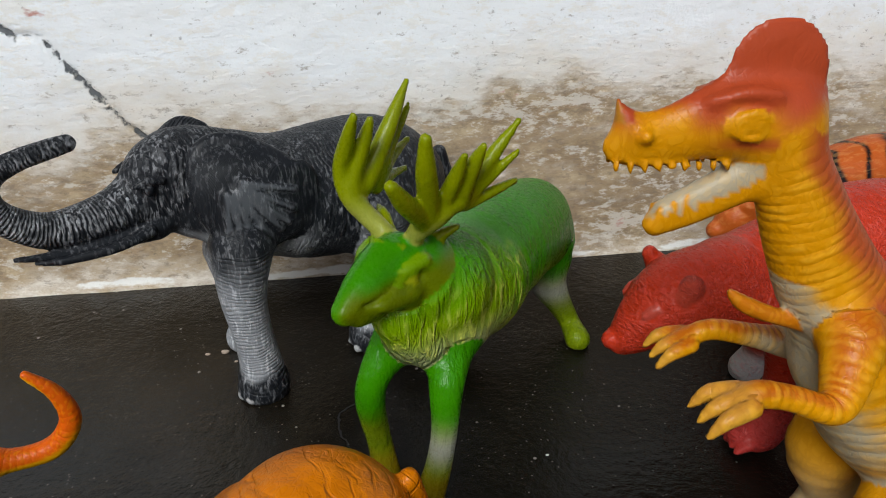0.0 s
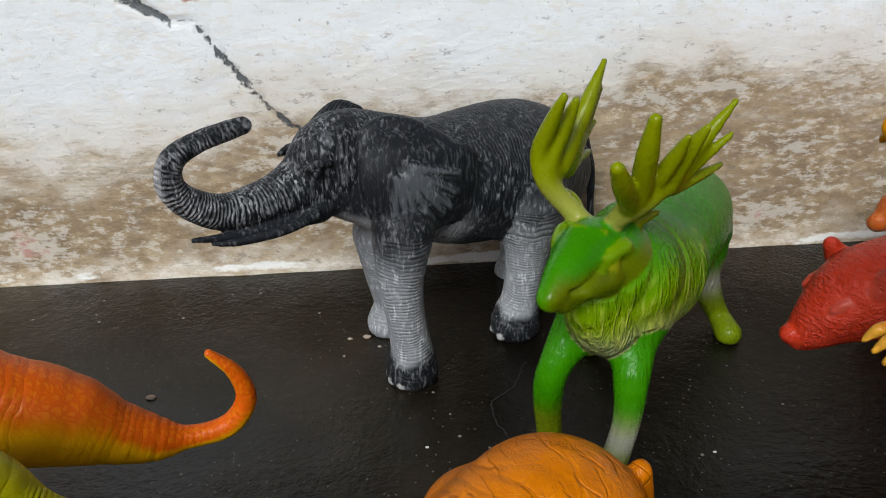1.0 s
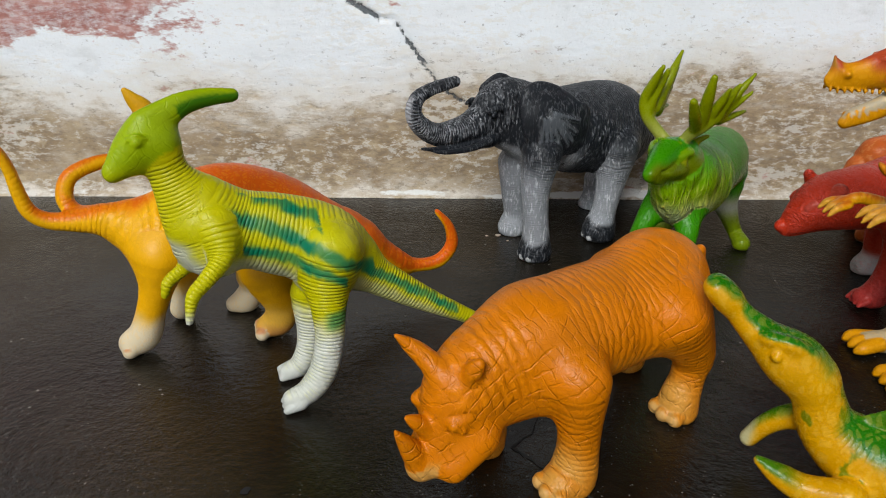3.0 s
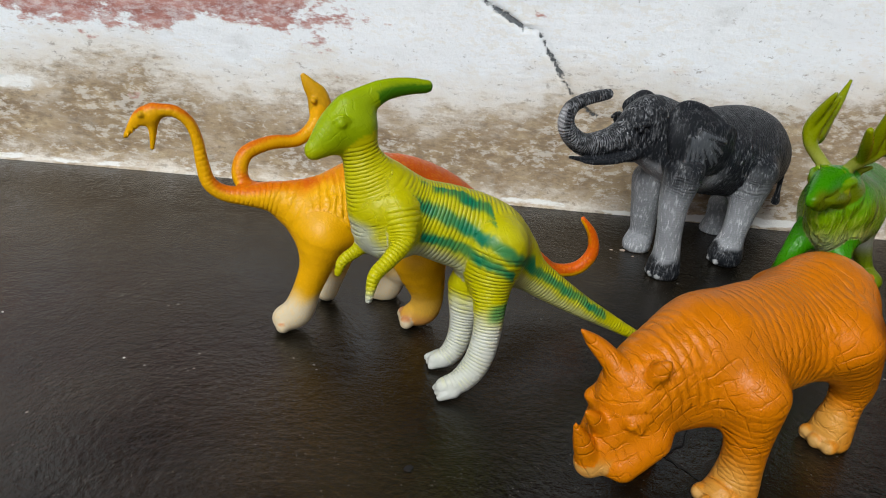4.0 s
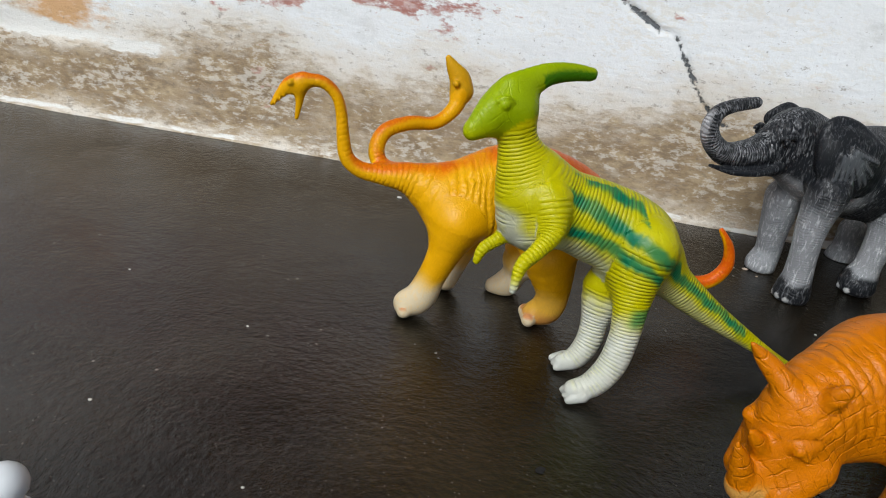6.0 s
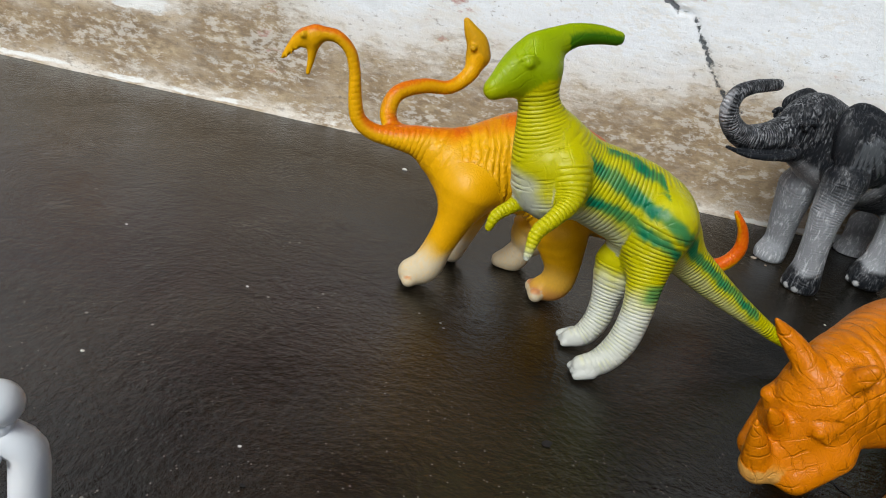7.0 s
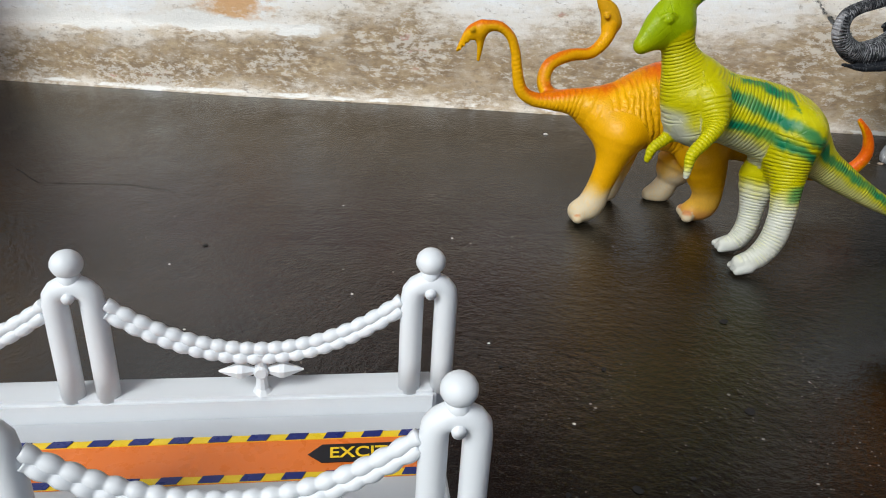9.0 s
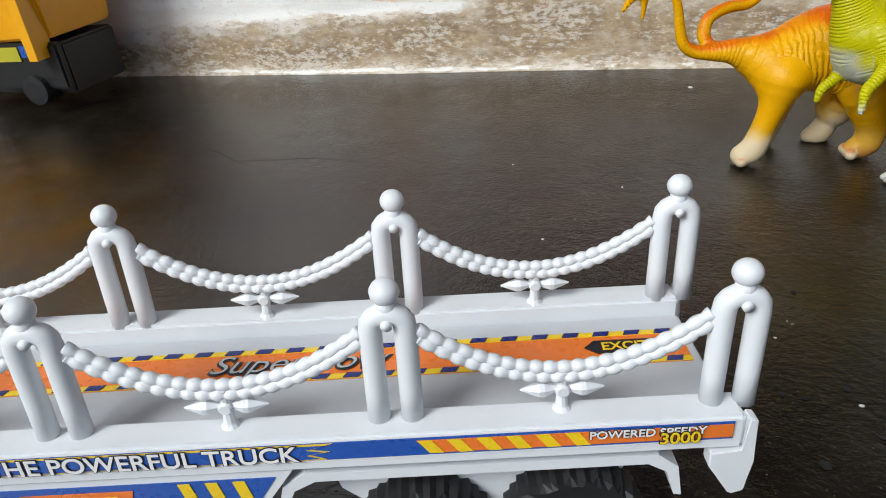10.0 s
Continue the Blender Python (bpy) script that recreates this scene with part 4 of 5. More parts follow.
def toy_bronto():
    s = Figure(0.0012)
    s.chain("neck1", [(0.0335, -0.0, 0.0729, 0.0141), (0.048, -0.0, 0.0783, 0.0091), (0.0628, -0.0, 0.079, 0.0059), (0.0754, -0.0, 0.0807, 0.0047), (0.0837, 0.0, 0.0872, 0.0042), (0.0866, -0.0, 0.0997, 0.0036), (0.0881, -0.0, 0.1117, 0.0032), (0.0915, 0.0, 0.1216, 0.0031), (0.0988, -0.0, 0.1277, 0.0033), (0.1079, 0.0, 0.128, 0.0038)], k=0.008)
    s.chain("head1", [(0.1105, -0.0, 0.1272, 0.0047), (0.116, -0.0, 0.1246, 0.0043), (0.1212, -0.0, 0.1192, 0.0025), (0.1252, -0.0, 0.1132, 0.0013)], k=0.002, wide=0.85)
    s.chain("jaw1", [(0.1104, 0.0, 0.1234, 0.0033), (0.1109, 0.0, 0.1148, 0.002), (0.112, -0.0, 0.1067, 0.0013)])
    s.chain("neck2", [(0.0506, -0.004, 0.0779, 0.0063), (0.0632, -0.008, 0.0813, 0.0048), (0.0676, -0.012, 0.0893, 0.0047), (0.0633, -0.016, 0.0996, 0.0044), (0.0494, -0.022, 0.104, 0.0042), (0.0342, -0.028, 0.104, 0.0039), (0.0236, -0.034, 0.1121, 0.0046), (0.0208, -0.037, 0.1218, 0.0056)])
    s.chain("head2", [(0.0202, -0.037, 0.1219, 0.0072), (0.0223, -0.037, 0.1291, 0.0062), (0.0267, -0.037, 0.1348, 0.0042), (0.0305, -0.037, 0.1405, 0.0019)], k=0.002, wide=0.7)
    s.chain("body", [(0.0184, 0.0, 0.069, 0.0205), (0.0037, -0.0, 0.0726, 0.0252), (-0.0159, -0.0, 0.0748, 0.0301), (-0.0389, -0.0, 0.0695, 0.0292), (-0.0627, -0.0, 0.0602, 0.0229), (-0.0912, -0.0, 0.0482, 0.015)], k=0.01, wide=0.85)
    s.chain("tail", [(-0.0839, -0.0, 0.0508, 0.0163), (-0.1138, -0.0, 0.0317, 0.0099), (-0.1292, -0.0, 0.0269, 0.0048), (-0.1454, -0.0, 0.028, 0.0045), (-0.154, -0.0, 0.0389, 0.0041), (-0.1519, 0.0, 0.0522, 0.0031), (-0.1439, -0.0, 0.0631, 0.0018)], k=0.008)
    s.chain("legFL", [(0.0198, 0.018, 0.0604, 0.0138), (0.0244, 0.018, 0.0428, 0.0097), (0.0298, 0.018, 0.027, 0.0082), (0.0352, 0.018, 0.0125, 0.0092), (0.0425, 0.018, 0.0075, 0.0080)], k=0.016)
    s.chain("legRL", [(-0.0364, 0.018, 0.045, 0.016), (-0.0426, 0.018, 0.0232, 0.0103), (-0.041, 0.018, 0.0111, 0.0095), (-0.0338, 0.018, 0.0069, 0.0071)], k=0.009)
    s.chain("legRR", [(-0.0318, -0.018, 0.0267, 0.0149), (-0.0276, -0.018, 0.0157, 0.0085), (-0.0222, -0.018, 0.0062, 0.0086), (-0.0147, -0.018, 0.004, 0.0055)])
    s.chain("legFR", [(0.009, -0.016, 0.0378, 0.0109), (0.0125, -0.016, 0.0207, 0.008), (0.0169, -0.016, 0.0071, 0.0072)])

    for y in (0.0040, -0.0040):
        s.chain("eye", [(0.1155, y, 0.1268, 0.0017)], k=0.0008)
        s.chain("eye", [(0.0245, -0.037 + 1.4 * y, 0.1270, 0.0020)], k=0.0008)
    for y in (0.0025, -0.0025):
        for i in range(4):
            s.chain("tooth", [(0.1235 - 0.0025 * i, y, 0.1145 + 0.0022 * i, 0.0009), (0.1225 - 0.0025 * i, y, 0.1125 + 0.0022 * i, 0.0004)], k=0.0004)
    for y in (0.0235, 0.018, 0.0125):
        s.chain("toe", [(0.044, y, 0.005, 0.0042)], k=0.0012)
        s.chain("toe", [(-0.030, y, 0.005, 0.0042)], k=0.0012)

    def paint(v, n, run, nor):
        x, y, z = v.T
        w = wavy(v, 240)
        col = full(v, (0.93, 0.56, 0.001))
        up = np.where(among(n, "body", "tail"), step(0.30, 0.80, nor[:, 2] + 0.1 * w + 0.30 * step(0.0, -0.05, x) - 0.30 * step(-0.025, 0.015, x)), 0)
        up = np.maximum(up, among(n, "tail") * step(0.45, 0.9, nor[:, 2] + 0.1 * w + 0.9 * step(-0.09, -0.13, x)))
        up = np.maximum(up, among(n, "neck1", "head1", "neck2") * step(0.1, 0.7, nor[:, 2] + 0.1 * w - 0.45 * step(0.066, 0.036, x)) * 0.8)
        col = blend(col, (0.82, 0.20, 0.012), up * 0.95)
        leg = among(n, "legFL", "legFR", "legRL", "legRR", "toe")
        col = blend(col, (0.82, 0.76, 0.64), leg * step(0.034, 0.016, z + 0.004 * w) * np.where(among(n, "legRL"), 0.2, 0.85))
        col = blend(col, (0.75, 0.30, 0.09), among(n, "toe") * step(0.2, 0.7, nor[:, 2]) * 0.7)
        col = blend(col, (0.74, 0.40, 0.16), among(n, "legRL") * step(0.014, 0.006, z) * 0.8)
        col = blend(col, (0.72, 0.46, 0.03), among(n, "head2", "eye") * 0.7)
        return col, 1.2 * among(n, "body") * (0.3 + 0.9 * step(-0.05, 0.0, x)) * (1 - 0.5 * step(0.4, 0.9, nor[:, 2])) + 0.2 * among(n, "neck1", "neck2") + 0.5 * among(n, "neck1") * step(0.07, 0.045, x) + 0.2 * among(n, "tail") + 0.06 * leg, 0.4
    s.build("toy_two_headed_sauropod", paint, toy_plastic("sauropod_plastic", ribs=0.75, rib_period=0.0062, wobble=7.0, wrinkle=0.05, wrinkle_scale=420, dry=(0.85, 0.42, 0.01), rough=0.38),
            "orange and yellow plastic toy sauropod with two long necks, curled tail", "toy dinosaur", (-0.187, 0.257), 196, "toy animals")


toy_bronto()


def toy_bear():
    s = Figure(0.0012)
    s.chain("body", [(0.0572, 0.0, 0.0672, 0.0205), (0.0317, 0.0, 0.0725, 0.0243), (0.0012, -0.0, 0.0802, 0.0268), (-0.0335, -0.0, 0.0765, 0.0274), (-0.066, 0.0, 0.0672, 0.0257)], k=0.01)
    s.chain("head", [(0.0662, 0.006, 0.069, 0.0207), (0.0848, 0.006, 0.0664, 0.0187), (0.0958, 0.006, 0.0603, 0.0141), (0.1049, 0.006, 0.0523, 0.009), (0.1089, 0.006, 0.0483, 0.0057)], k=0.006)
    s.chain("earF", [(0.0871, -0.012, 0.0724, 0.0054), (0.0918, -0.012, 0.079, 0.0034)], k=0.003)
    s.chain("earN", [(0.0886, 0.019, 0.0792, 0.0044), (0.091, 0.019, 0.0749, 0.0038)], k=0.003)
    s.chain("legFL", [(0.0482, 0.027, 0.0659, 0.0124), (0.0449, 0.027, 0.0405, 0.008), (0.0456, 0.027, 0.0197, 0.0082), (0.0497, 0.027, 0.008, 0.0093), (0.0588, 0.027, 0.0064, 0.0059)], k=0.008)
    s.chain("legFR", [(0.0189, -0.019, 0.033, 0.0136), (0.0224, -0.019, 0.0137, 0.0083), (0.0281, -0.019, 0.0043, 0.0084)])

    for y in (0.0165, -0.0045):
        s.chain("eye", [(0.1005, y, 0.0655, 0.0019)], k=0.0008)
        s.chain("lid", [(0.097, y * 1.02, 0.0685, 0.0018), (0.1015, y, 0.069, 0.0020), (0.105, y * 0.95, 0.066, 0.0014)], k=0.0015)
    s.chain("nose", [(0.1135, 0.006, 0.0500, 0.0042)], k=0.002)
    s.chain("mouth", [(0.113, 0.010, 0.0455, 0.0006), (0.104, 0.0135, 0.047, 0.0006), (0.096, 0.0165, 0.050, 0.0006)], k=0.001, cut=True)
    s.chain("legRL", [(-0.062, 0.02, 0.06, 0.018), (-0.066, 0.022, 0.035, 0.011), (-0.068, 0.022, 0.008, 0.010), (-0.060, 0.022, 0.005, 0.007)])
    s.chain("legRR", [(-0.050, -0.02, 0.06, 0.018), (-0.050, -0.022, 0.035, 0.011), (-0.052, -0.022, 0.008, 0.010), (-0.044, -0.022, 0.005, 0.007)])
    for y in (0.033, 0.029, 0.0245, 0.0205):
        s.chain("claw", [(0.058, y, 0.006, 0.003), (0.0635, y, 0.003, 0.0015)], k=0.001)

    def paint(v, n, run, nor):
        col = full(v, (0.70, 0.105, 0.045))
        col = blend(col, (0.66, 0.12, 0.12), among(n, "legFL", "claw") * step(0.05, 0.01, v[:, 2]) * 0.7)
        col = blend(col, (0.66, 0.62, 0.60), among(n, "legFR") * step(0.02, 0.012, v[:, 2]))
        col = blend(col, (0.6, 0.42, 0.40), among(n, "earN") * 0.12)
        col = blend(col, (0.62, 0.30, 0.28), among(n, "lid") * 0.3)
        return col, 1.0 - 0.7 * among(n, "eye", "lid", "nose", "claw"), 0.25
    s.build("toy_bear", paint, toy_plastic("bear_plastic", fur=1.6, fur_scale=(700, 300, 700), dry=(0.72, 0.10, 0.09), rough=0.3),
            "shiny red plastic toy bear with fine fur lines, walking", "toy bear", (0.29, 0.328), 185, "toy animals")


toy_bear()


def toy_dino():
    s = Figure(0.0012)
    s.chain("skull", [(0.0407, -0.0, 0.1712, 0.0112), (0.0503, 0.0, 0.1724, 0.0103), (0.0578, 0.0, 0.1716, 0.0087), (0.0666, -0.0, 0.1693, 0.0071), (0.0745, -0.0, 0.1681, 0.0062), (0.0789, -0.0, 0.1669, 0.0044)], k=0.003, wide=0.62)
    s.chain("horn", [(0.0776, -0.0, 0.1721, 0.0022), (0.0794, -0.0, 0.1755, 0.0014), (0.0811, -0.0, 0.1789, 0.0004)])
    s.chain("jaw", [(0.0382, 0.0, 0.1608, 0.0065), (0.0471, 0.0, 0.1551, 0.0045), (0.0586, -0.0, 0.1492, 0.0036), (0.0679, -0.0, 0.146, 0.0033)], k=0.002, wide=0.9)
    s.chain("neck", [(0.0389, 0.0, 0.1677, 0.0084), (0.0334, -0.0, 0.1557, 0.0099), (0.0251, 0.0, 0.1394, 0.0121), (0.0137, -0.0, 0.1215, 0.0147), (-0.0052, -0.0, 0.1011, 0.0182), (-0.021, -0.0, 0.0833, 0.0221)], wide=0.9)
    s.chain("crest", [(0.0481, 0.0, 0.1831, 0.0072), (0.0444, 0.0, 0.1851, 0.0107), (0.041, 0.0, 0.1832, 0.0101), (0.038, -0.0, 0.1764, 0.007)], k=0.002, wide=0.13)
    s.chain("armL", [(0.0163, 0.014, 0.1164, 0.0081), (0.0215, 0.022, 0.1066, 0.0058), (0.0266, 0.026, 0.104, 0.0041), (0.038, 0.026, 0.1087, 0.0034), (0.0473, 0.026, 0.1108, 0.0036), (0.0510, 0.026, 0.1090, 0.0030)], k=0.006)
    s.chain("armR", [(0.0041, -0.022, 0.0994, 0.0071), (0.0098, -0.022, 0.0912, 0.0054), (0.0196, -0.022, 0.0931, 0.0040), (0.0352, -0.022, 0.0970, 0.0034), (0.0440, -0.022, 0.0940, 0.0034)])

    for name, hx, hy, hz in (("armL", 0.0500, 0.026, 0.1095), ("armR", 0.0430, -0.022, 0.0940)):
        for o in (-0.0036, 0.0, 0.0036):
            s.chain(name, [(hx, hy + o, hz, 0.0026), (hx + 0.0065, hy + 1.5 * o, hz - 0.0015, 0.0022), (hx + 0.0105, hy + 1.6 * o, hz - 0.0055, 0.0012)], k=0.0012)
    for y in (0.0060, -0.0060):
        s.chain("eye", [(0.0492, y * 0.80, 0.1728, 0.0030), (0.0528, y * 0.80, 0.1728, 0.0030)], k=0.0009)
        s.chain("eyelid", [(0.0450, y * 0.95, 0.1722, 0.0007), (0.0505, y * 1.22, 0.1762, 0.0008), (0.0565, y * 1.0, 0.1725, 0.0007), (0.0505, y * 1.22, 0.1694, 0.0008), (0.0450, y * 0.95, 0.1722, 0.0007)], k=0.0008)
        s.chain("brow", [(0.045, y * 0.85, 0.1790, 0.0016), (0.0515, y * 0.85, 0.1800, 0.0016), (0.060, y * 0.7, 0.178, 0.0013)], k=0.0015)
        s.chain("nostril", [(0.0745, y * 0.75, 0.1705, 0.0018)], k=0.001)
    for side in (0.0030, -0.0030):
        for i in range(9):
            x, z = 0.0805 - 0.0034 * i, 0.1630 - 0.0001 * i
            s.chain("tooth", [(x, side, z, 0.0012), (x - 0.0002, side, z - 0.0025, 0.0004)], k=0.0004)
        for i in range(7):
            x, z = 0.068 - 0.0033 * i, 0.1482 + 0.0012 * i
            s.chain("tooth", [(x, side * 0.8, z, 0.0011), (x, side * 0.8, z + 0.0034, 0.0004)], k=0.0004)
    s.chain("tongue", [(0.042, 0, 0.1625, 0.0048), (0.052, 0, 0.1562, 0.0038), (0.066, 0, 0.1498, 0.0026)], k=0.001)
    s.chain("body", [(0.0, 0, 0.10, 0.020), (-0.022, 0, 0.080, 0.027), (-0.050, 0, 0.072, 0.026)], k=0.008)
    s.chain("dtail", [(-0.045, 0, 0.070, 0.022), (-0.085, 0, 0.050, 0.013), (-0.125, 0, 0.024, 0.008), (-0.165, 0, 0.008, 0.004)], k=0.006)
    for y in (0.018, -0.018):
        s.chain("leg", [(-0.030, y, 0.065, 0.018), (-0.012, y, 0.048, 0.013), (-0.018, y, 0.026, 0.009), (-0.008, y, 0.008, 0.008), (0.008, y, 0.005, 0.006)], k=0.004)
        for o in (-0.007, 0.0, 0.007):
            s.chain("toe", [(0.004, y + 0.5 * o, 0.006, 0.0048), (0.014, y + o, 0.005, 0.004), (0.018, y + o, 0.003, 0.002)], k=0.0015)
    s.chain("flap", [(0.020, 0.004, 0.114, 0.0022), (0.033, 0.003, 0.118, 0.0024), (0.041, 0.002, 0.1215, 0.0024), (0.0455, 0.002, 0.1255, 0.0012)], k=0.001)

    def paint(v, n, run, nor):
        x, y, z = v.T
        w = wavy(v, 320)
        col = full(v, (0.80, 0.42, 0.004))
        red = among(n, "crest", "horn") * 1.0
        red = np.maximum(red, among(n, "skull", "brow", "nostril") * step(0.1705, 0.1790, z + 0.0035 * w))
        red = np.maximum(red, among(n, "skull") * np.exp(-((x - 0.049) / 0.009) ** 2 - ((z - 0.1680) / 0.0020) ** 2) * 0.95)
        red = np.maximum(red, among(n, "neck", "body") * step(0.05, -0.5, nor[:, 0] + 0.15 * w) * 0.9)
        red = red * (1 - among(n, "eye", "eyelid"))
        col = blend(col, (0.60, 0.15, 0.065), red)
        col = blend(col, (0.60, 0.36, 0.05), among(n, "horn") * step(0.0, 0.6, nor[:, 0]) * 0.8)
        cream = among(n, "tongue") * 1.0
        cream = np.maximum(cream, among(n, "neck", "body") * step(0.35, 0.75, nor[:, 0] + 0.08 * w) * (z < 0.13))
        cream = np.maximum(cream, among(n, "jaw") * step(0.5, 0.9, nor[:, 2]) * 0.8)
        cream = np.maximum(cream, among(n, "leg") * step(0.06, 0.02, z) * 0.9)
        cream = np.maximum(cream, among(n, "armR") * step(0.030, 0.018, x) * 0.9)
        col = blend(col, (0.62, 0.54, 0.40), cream)
        arm = among(n, "armL", "armR")
        col = blend(col, (0.60, 0.16, 0.02), arm * step(0.1, 0.8, nor[:, 2] + 0.3 * w) * 0.7)
        col = blend(col, (0.74, 0.46, 0.12), arm * step(0.046, 0.052, x) * 0.7)
        col = blend(col, (0.62, 0.24, 0.02), among(n, "flap") * 0.8)
        return col, 1.0 * among(n, "neck", "armL", "armR", "body") + 0.6 * among(n, "crest"), 0.35 * (1 - red)
    s.build("toy_crested_theropod", paint, toy_plastic("theropod_plastic", ribs=0.24, rib_period=0.0058, wobble=5.0, wrinkle=0.05, wrinkle_scale=420, dry=(0.85, 0.45, 0.03), rough=0.36),
            "yellow plastic toy dinosaur with red head crest, open toothed jaws", "toy dinosaur", (0.22, 0.226), 180, "toy animals")


toy_dino()


def toy_croc():
    s = Figure(0.0012)
    s.chain("head", [(0.0801, 0.0, 0.0916, 0.0052), (0.0714, -0.0, 0.083, 0.0059), (0.0596, 0.0, 0.0743, 0.0087), (0.0492, 0.0, 0.0679, 0.0122), (0.0398, 0.0, 0.0613, 0.0113)])
    s.chain("neck", [(0.0458, 0.0, 0.0662, 0.0113), (0.0365, 0.0, 0.0554, 0.0105), (0.0279, -0.0, 0.0385, 0.0125), (0.0136, 0.0, 0.029, 0.0167), (-0.0035, 0.0, 0.0236, 0.0209), (-0.0194, 0.0, 0.0212, 0.0206)])
    s.chain("armR", [(0.0335, -0.01, 0.0345, 0.007), (0.0436, -0.01, 0.0305, 0.0057), (0.0511, -0.01, 0.023, 0.0048), (0.0564, -0.01, 0.0134, 0.0042)])
    s.chain("armL", [(0.0162, 0.022, 0.0214, 0.0077), (0.0315, 0.022, 0.0194, 0.0065), (0.0423, 0.022, 0.0225, 0.0053), (0.0525, 0.022, 0.0274, 0.0022)])

    s.chain("beak", [(0.084, 0.0, 0.0945, 0.0058), (0.079, 0.0, 0.090, 0.0056)], k=0.004, wide=1.25)
    s.chain("eye", [(0.055, 0.011, 0.0735, 0.0024)], k=0.0012)
    s.chain("brow", [(0.060, 0.0075, 0.0795, 0.0030), (0.050, 0.008, 0.079, 0.0034), (0.043, 0.006, 0.075, 0.003)], k=0.003)
    s.chain("mouth", [(0.084, 0.006, 0.0885, 0.0006), (0.068, 0.009, 0.076, 0.0006), (0.052, 0.0125, 0.0655, 0.0005)], k=0.001, cut=True)
    s.chain("back", [(-0.02, 0, 0.032, 0.022), (-0.06, 0, 0.036, 0.024), (-0.10, 0, 0.030, 0.018), (-0.15, 0, 0.014, 0.009), (-0.19, 0, 0.006, 0.004)], k=0.008)
    s.chain("sail", [(0.012, 0, 0.047, 0.004), (-0.006, 0, 0.055, 0.008), (-0.03, 0, 0.061, 0.010), (-0.07, 0, 0.060, 0.008)], k=0.003, wide=0.35)
    for y in (0.026, -0.026):
        s.chain("leg", [(-0.070, y * 0.7, 0.034, 0.016), (-0.052, y, 0.022, 0.012), (-0.058, y, 0.010, 0.008), (-0.042, y * 1.1, 0.005, 0.006)], k=0.004)

    def paint(v, n, run, nor):
        x, y, z = v.T
        w = wavy(v, 260)
        col = full(v, (0.76, 0.45, 0.003))
        green = among(n, "head", "beak", "neck", "back", "brow") * step(0.35, 0.8, nor[:, 2] + 0.15 * w + 0.2 * among(n, "brow"))
        green = np.maximum(green, among(n, "sail") * 0.9)
        green = np.maximum(green, among(n, "armR", "armL") * step(0.1, 0.7, nor[:, 2] + 0.2 * w) * step(0.03, 0.045, x) * 0.9)
        green = np.maximum(green, among(n, "back", "neck") * (wavy(v, 230, 3.0) > 0.35) * (z > 0.025) * 0.6)
        col = blend(col, (0.06, 0.27, 0.015), green)
        col = blend(col, (0.68, 0.64, 0.40), among(n, "armR", "armL") * step(0.053, 0.058, x))
        return col, 0.2 * among(n, "neck"), 0.3
    s.build("toy_crocodile", paint, toy_plastic("crocodile_plastic", ribs=0.4, rib_period=0.0056, wrinkle=0.06, wrinkle_scale=240, dry=(0.8, 0.6, 0.1), rough=0.26),
            "glossy yellow and green plastic toy crocodile with raised head", "toy crocodile", (0.15, 0.115), 155, "toy animals")


toy_croc()


def toy_tiger():
    s = Figure(0.0012)
    s.chain("body", [(0.0847, 0.0, 0.0671, 0.0136), (0.052, 0.0, 0.0707, 0.0168), (0.0232, 0.0, 0.0781, 0.0184), (-0.0153, 0.0, 0.0781, 0.0187)])
    s.chain("head", [(0.0959, 0.0, 0.0566, 0.0098)])

    s.chain("rump", [(-0.015, 0, 0.078, 0.0187), (-0.05, 0, 0.072, 0.02)], k=0.006)
    for x, y in ((0.075, 0.012), (0.068, -0.012), (-0.045, 0.013), (-0.052, -0.013)):
        s.chain("leg", [(x, y, 0.058, 0.013), (x + 0.004, y, 0.03, 0.0085), (x + 0.002, y, 0.008, 0.008), (x + 0.009, y, 0.005, 0.007)], k=0.004)
    s.chain("muzzle", [(0.1, 0, 0.052, 0.007), (0.106, 0, 0.050, 0.005)], k=0.003)
    for y in (0.007, -0.007):
        s.chain("ear", [(0.094, y, 0.066, 0.003)], k=0.002)
    s.chain("tail", [(-0.068, 0, 0.075, 0.004), (-0.088, 0.004, 0.055, 0.0035), (-0.098, 0.004, 0.03, 0.003)], k=0.003)

    def paint(v, n, run, nor):
        x, y, z = v.T
        w = wavy(v, 160)
        col = full(v, (0.66, 0.21, 0.05))
        stripe = np.maximum(0, np.sin(x * 420 + 2.5 * w)) ** 6 * among(n, "body", "rump", "tail") * step(-0.2, 0.3, nor[:, 2]) * (x < 0.06)
        col = blend(col, (0.02, 0.02, 0.025), np.clip(stripe * 1.6, 0, 1))
        col = blend(col, (0.7, 0.6, 0.5), step(-0.5, -0.85, nor[:, 2]) * 0.8)
        return col, 1.0, 0.2
    s.build("toy_tiger", paint, toy_plastic("tiger_plastic", fur=0.5, fur_scale=(160, 400, 400), dry=(0.75, 0.4, 0.15), rough=0.4),
            "orange plastic toy tiger with black stripes, beside the wall", "toy tiger", (0.37, 0.415), 185, "toy animals")


toy_tiger()


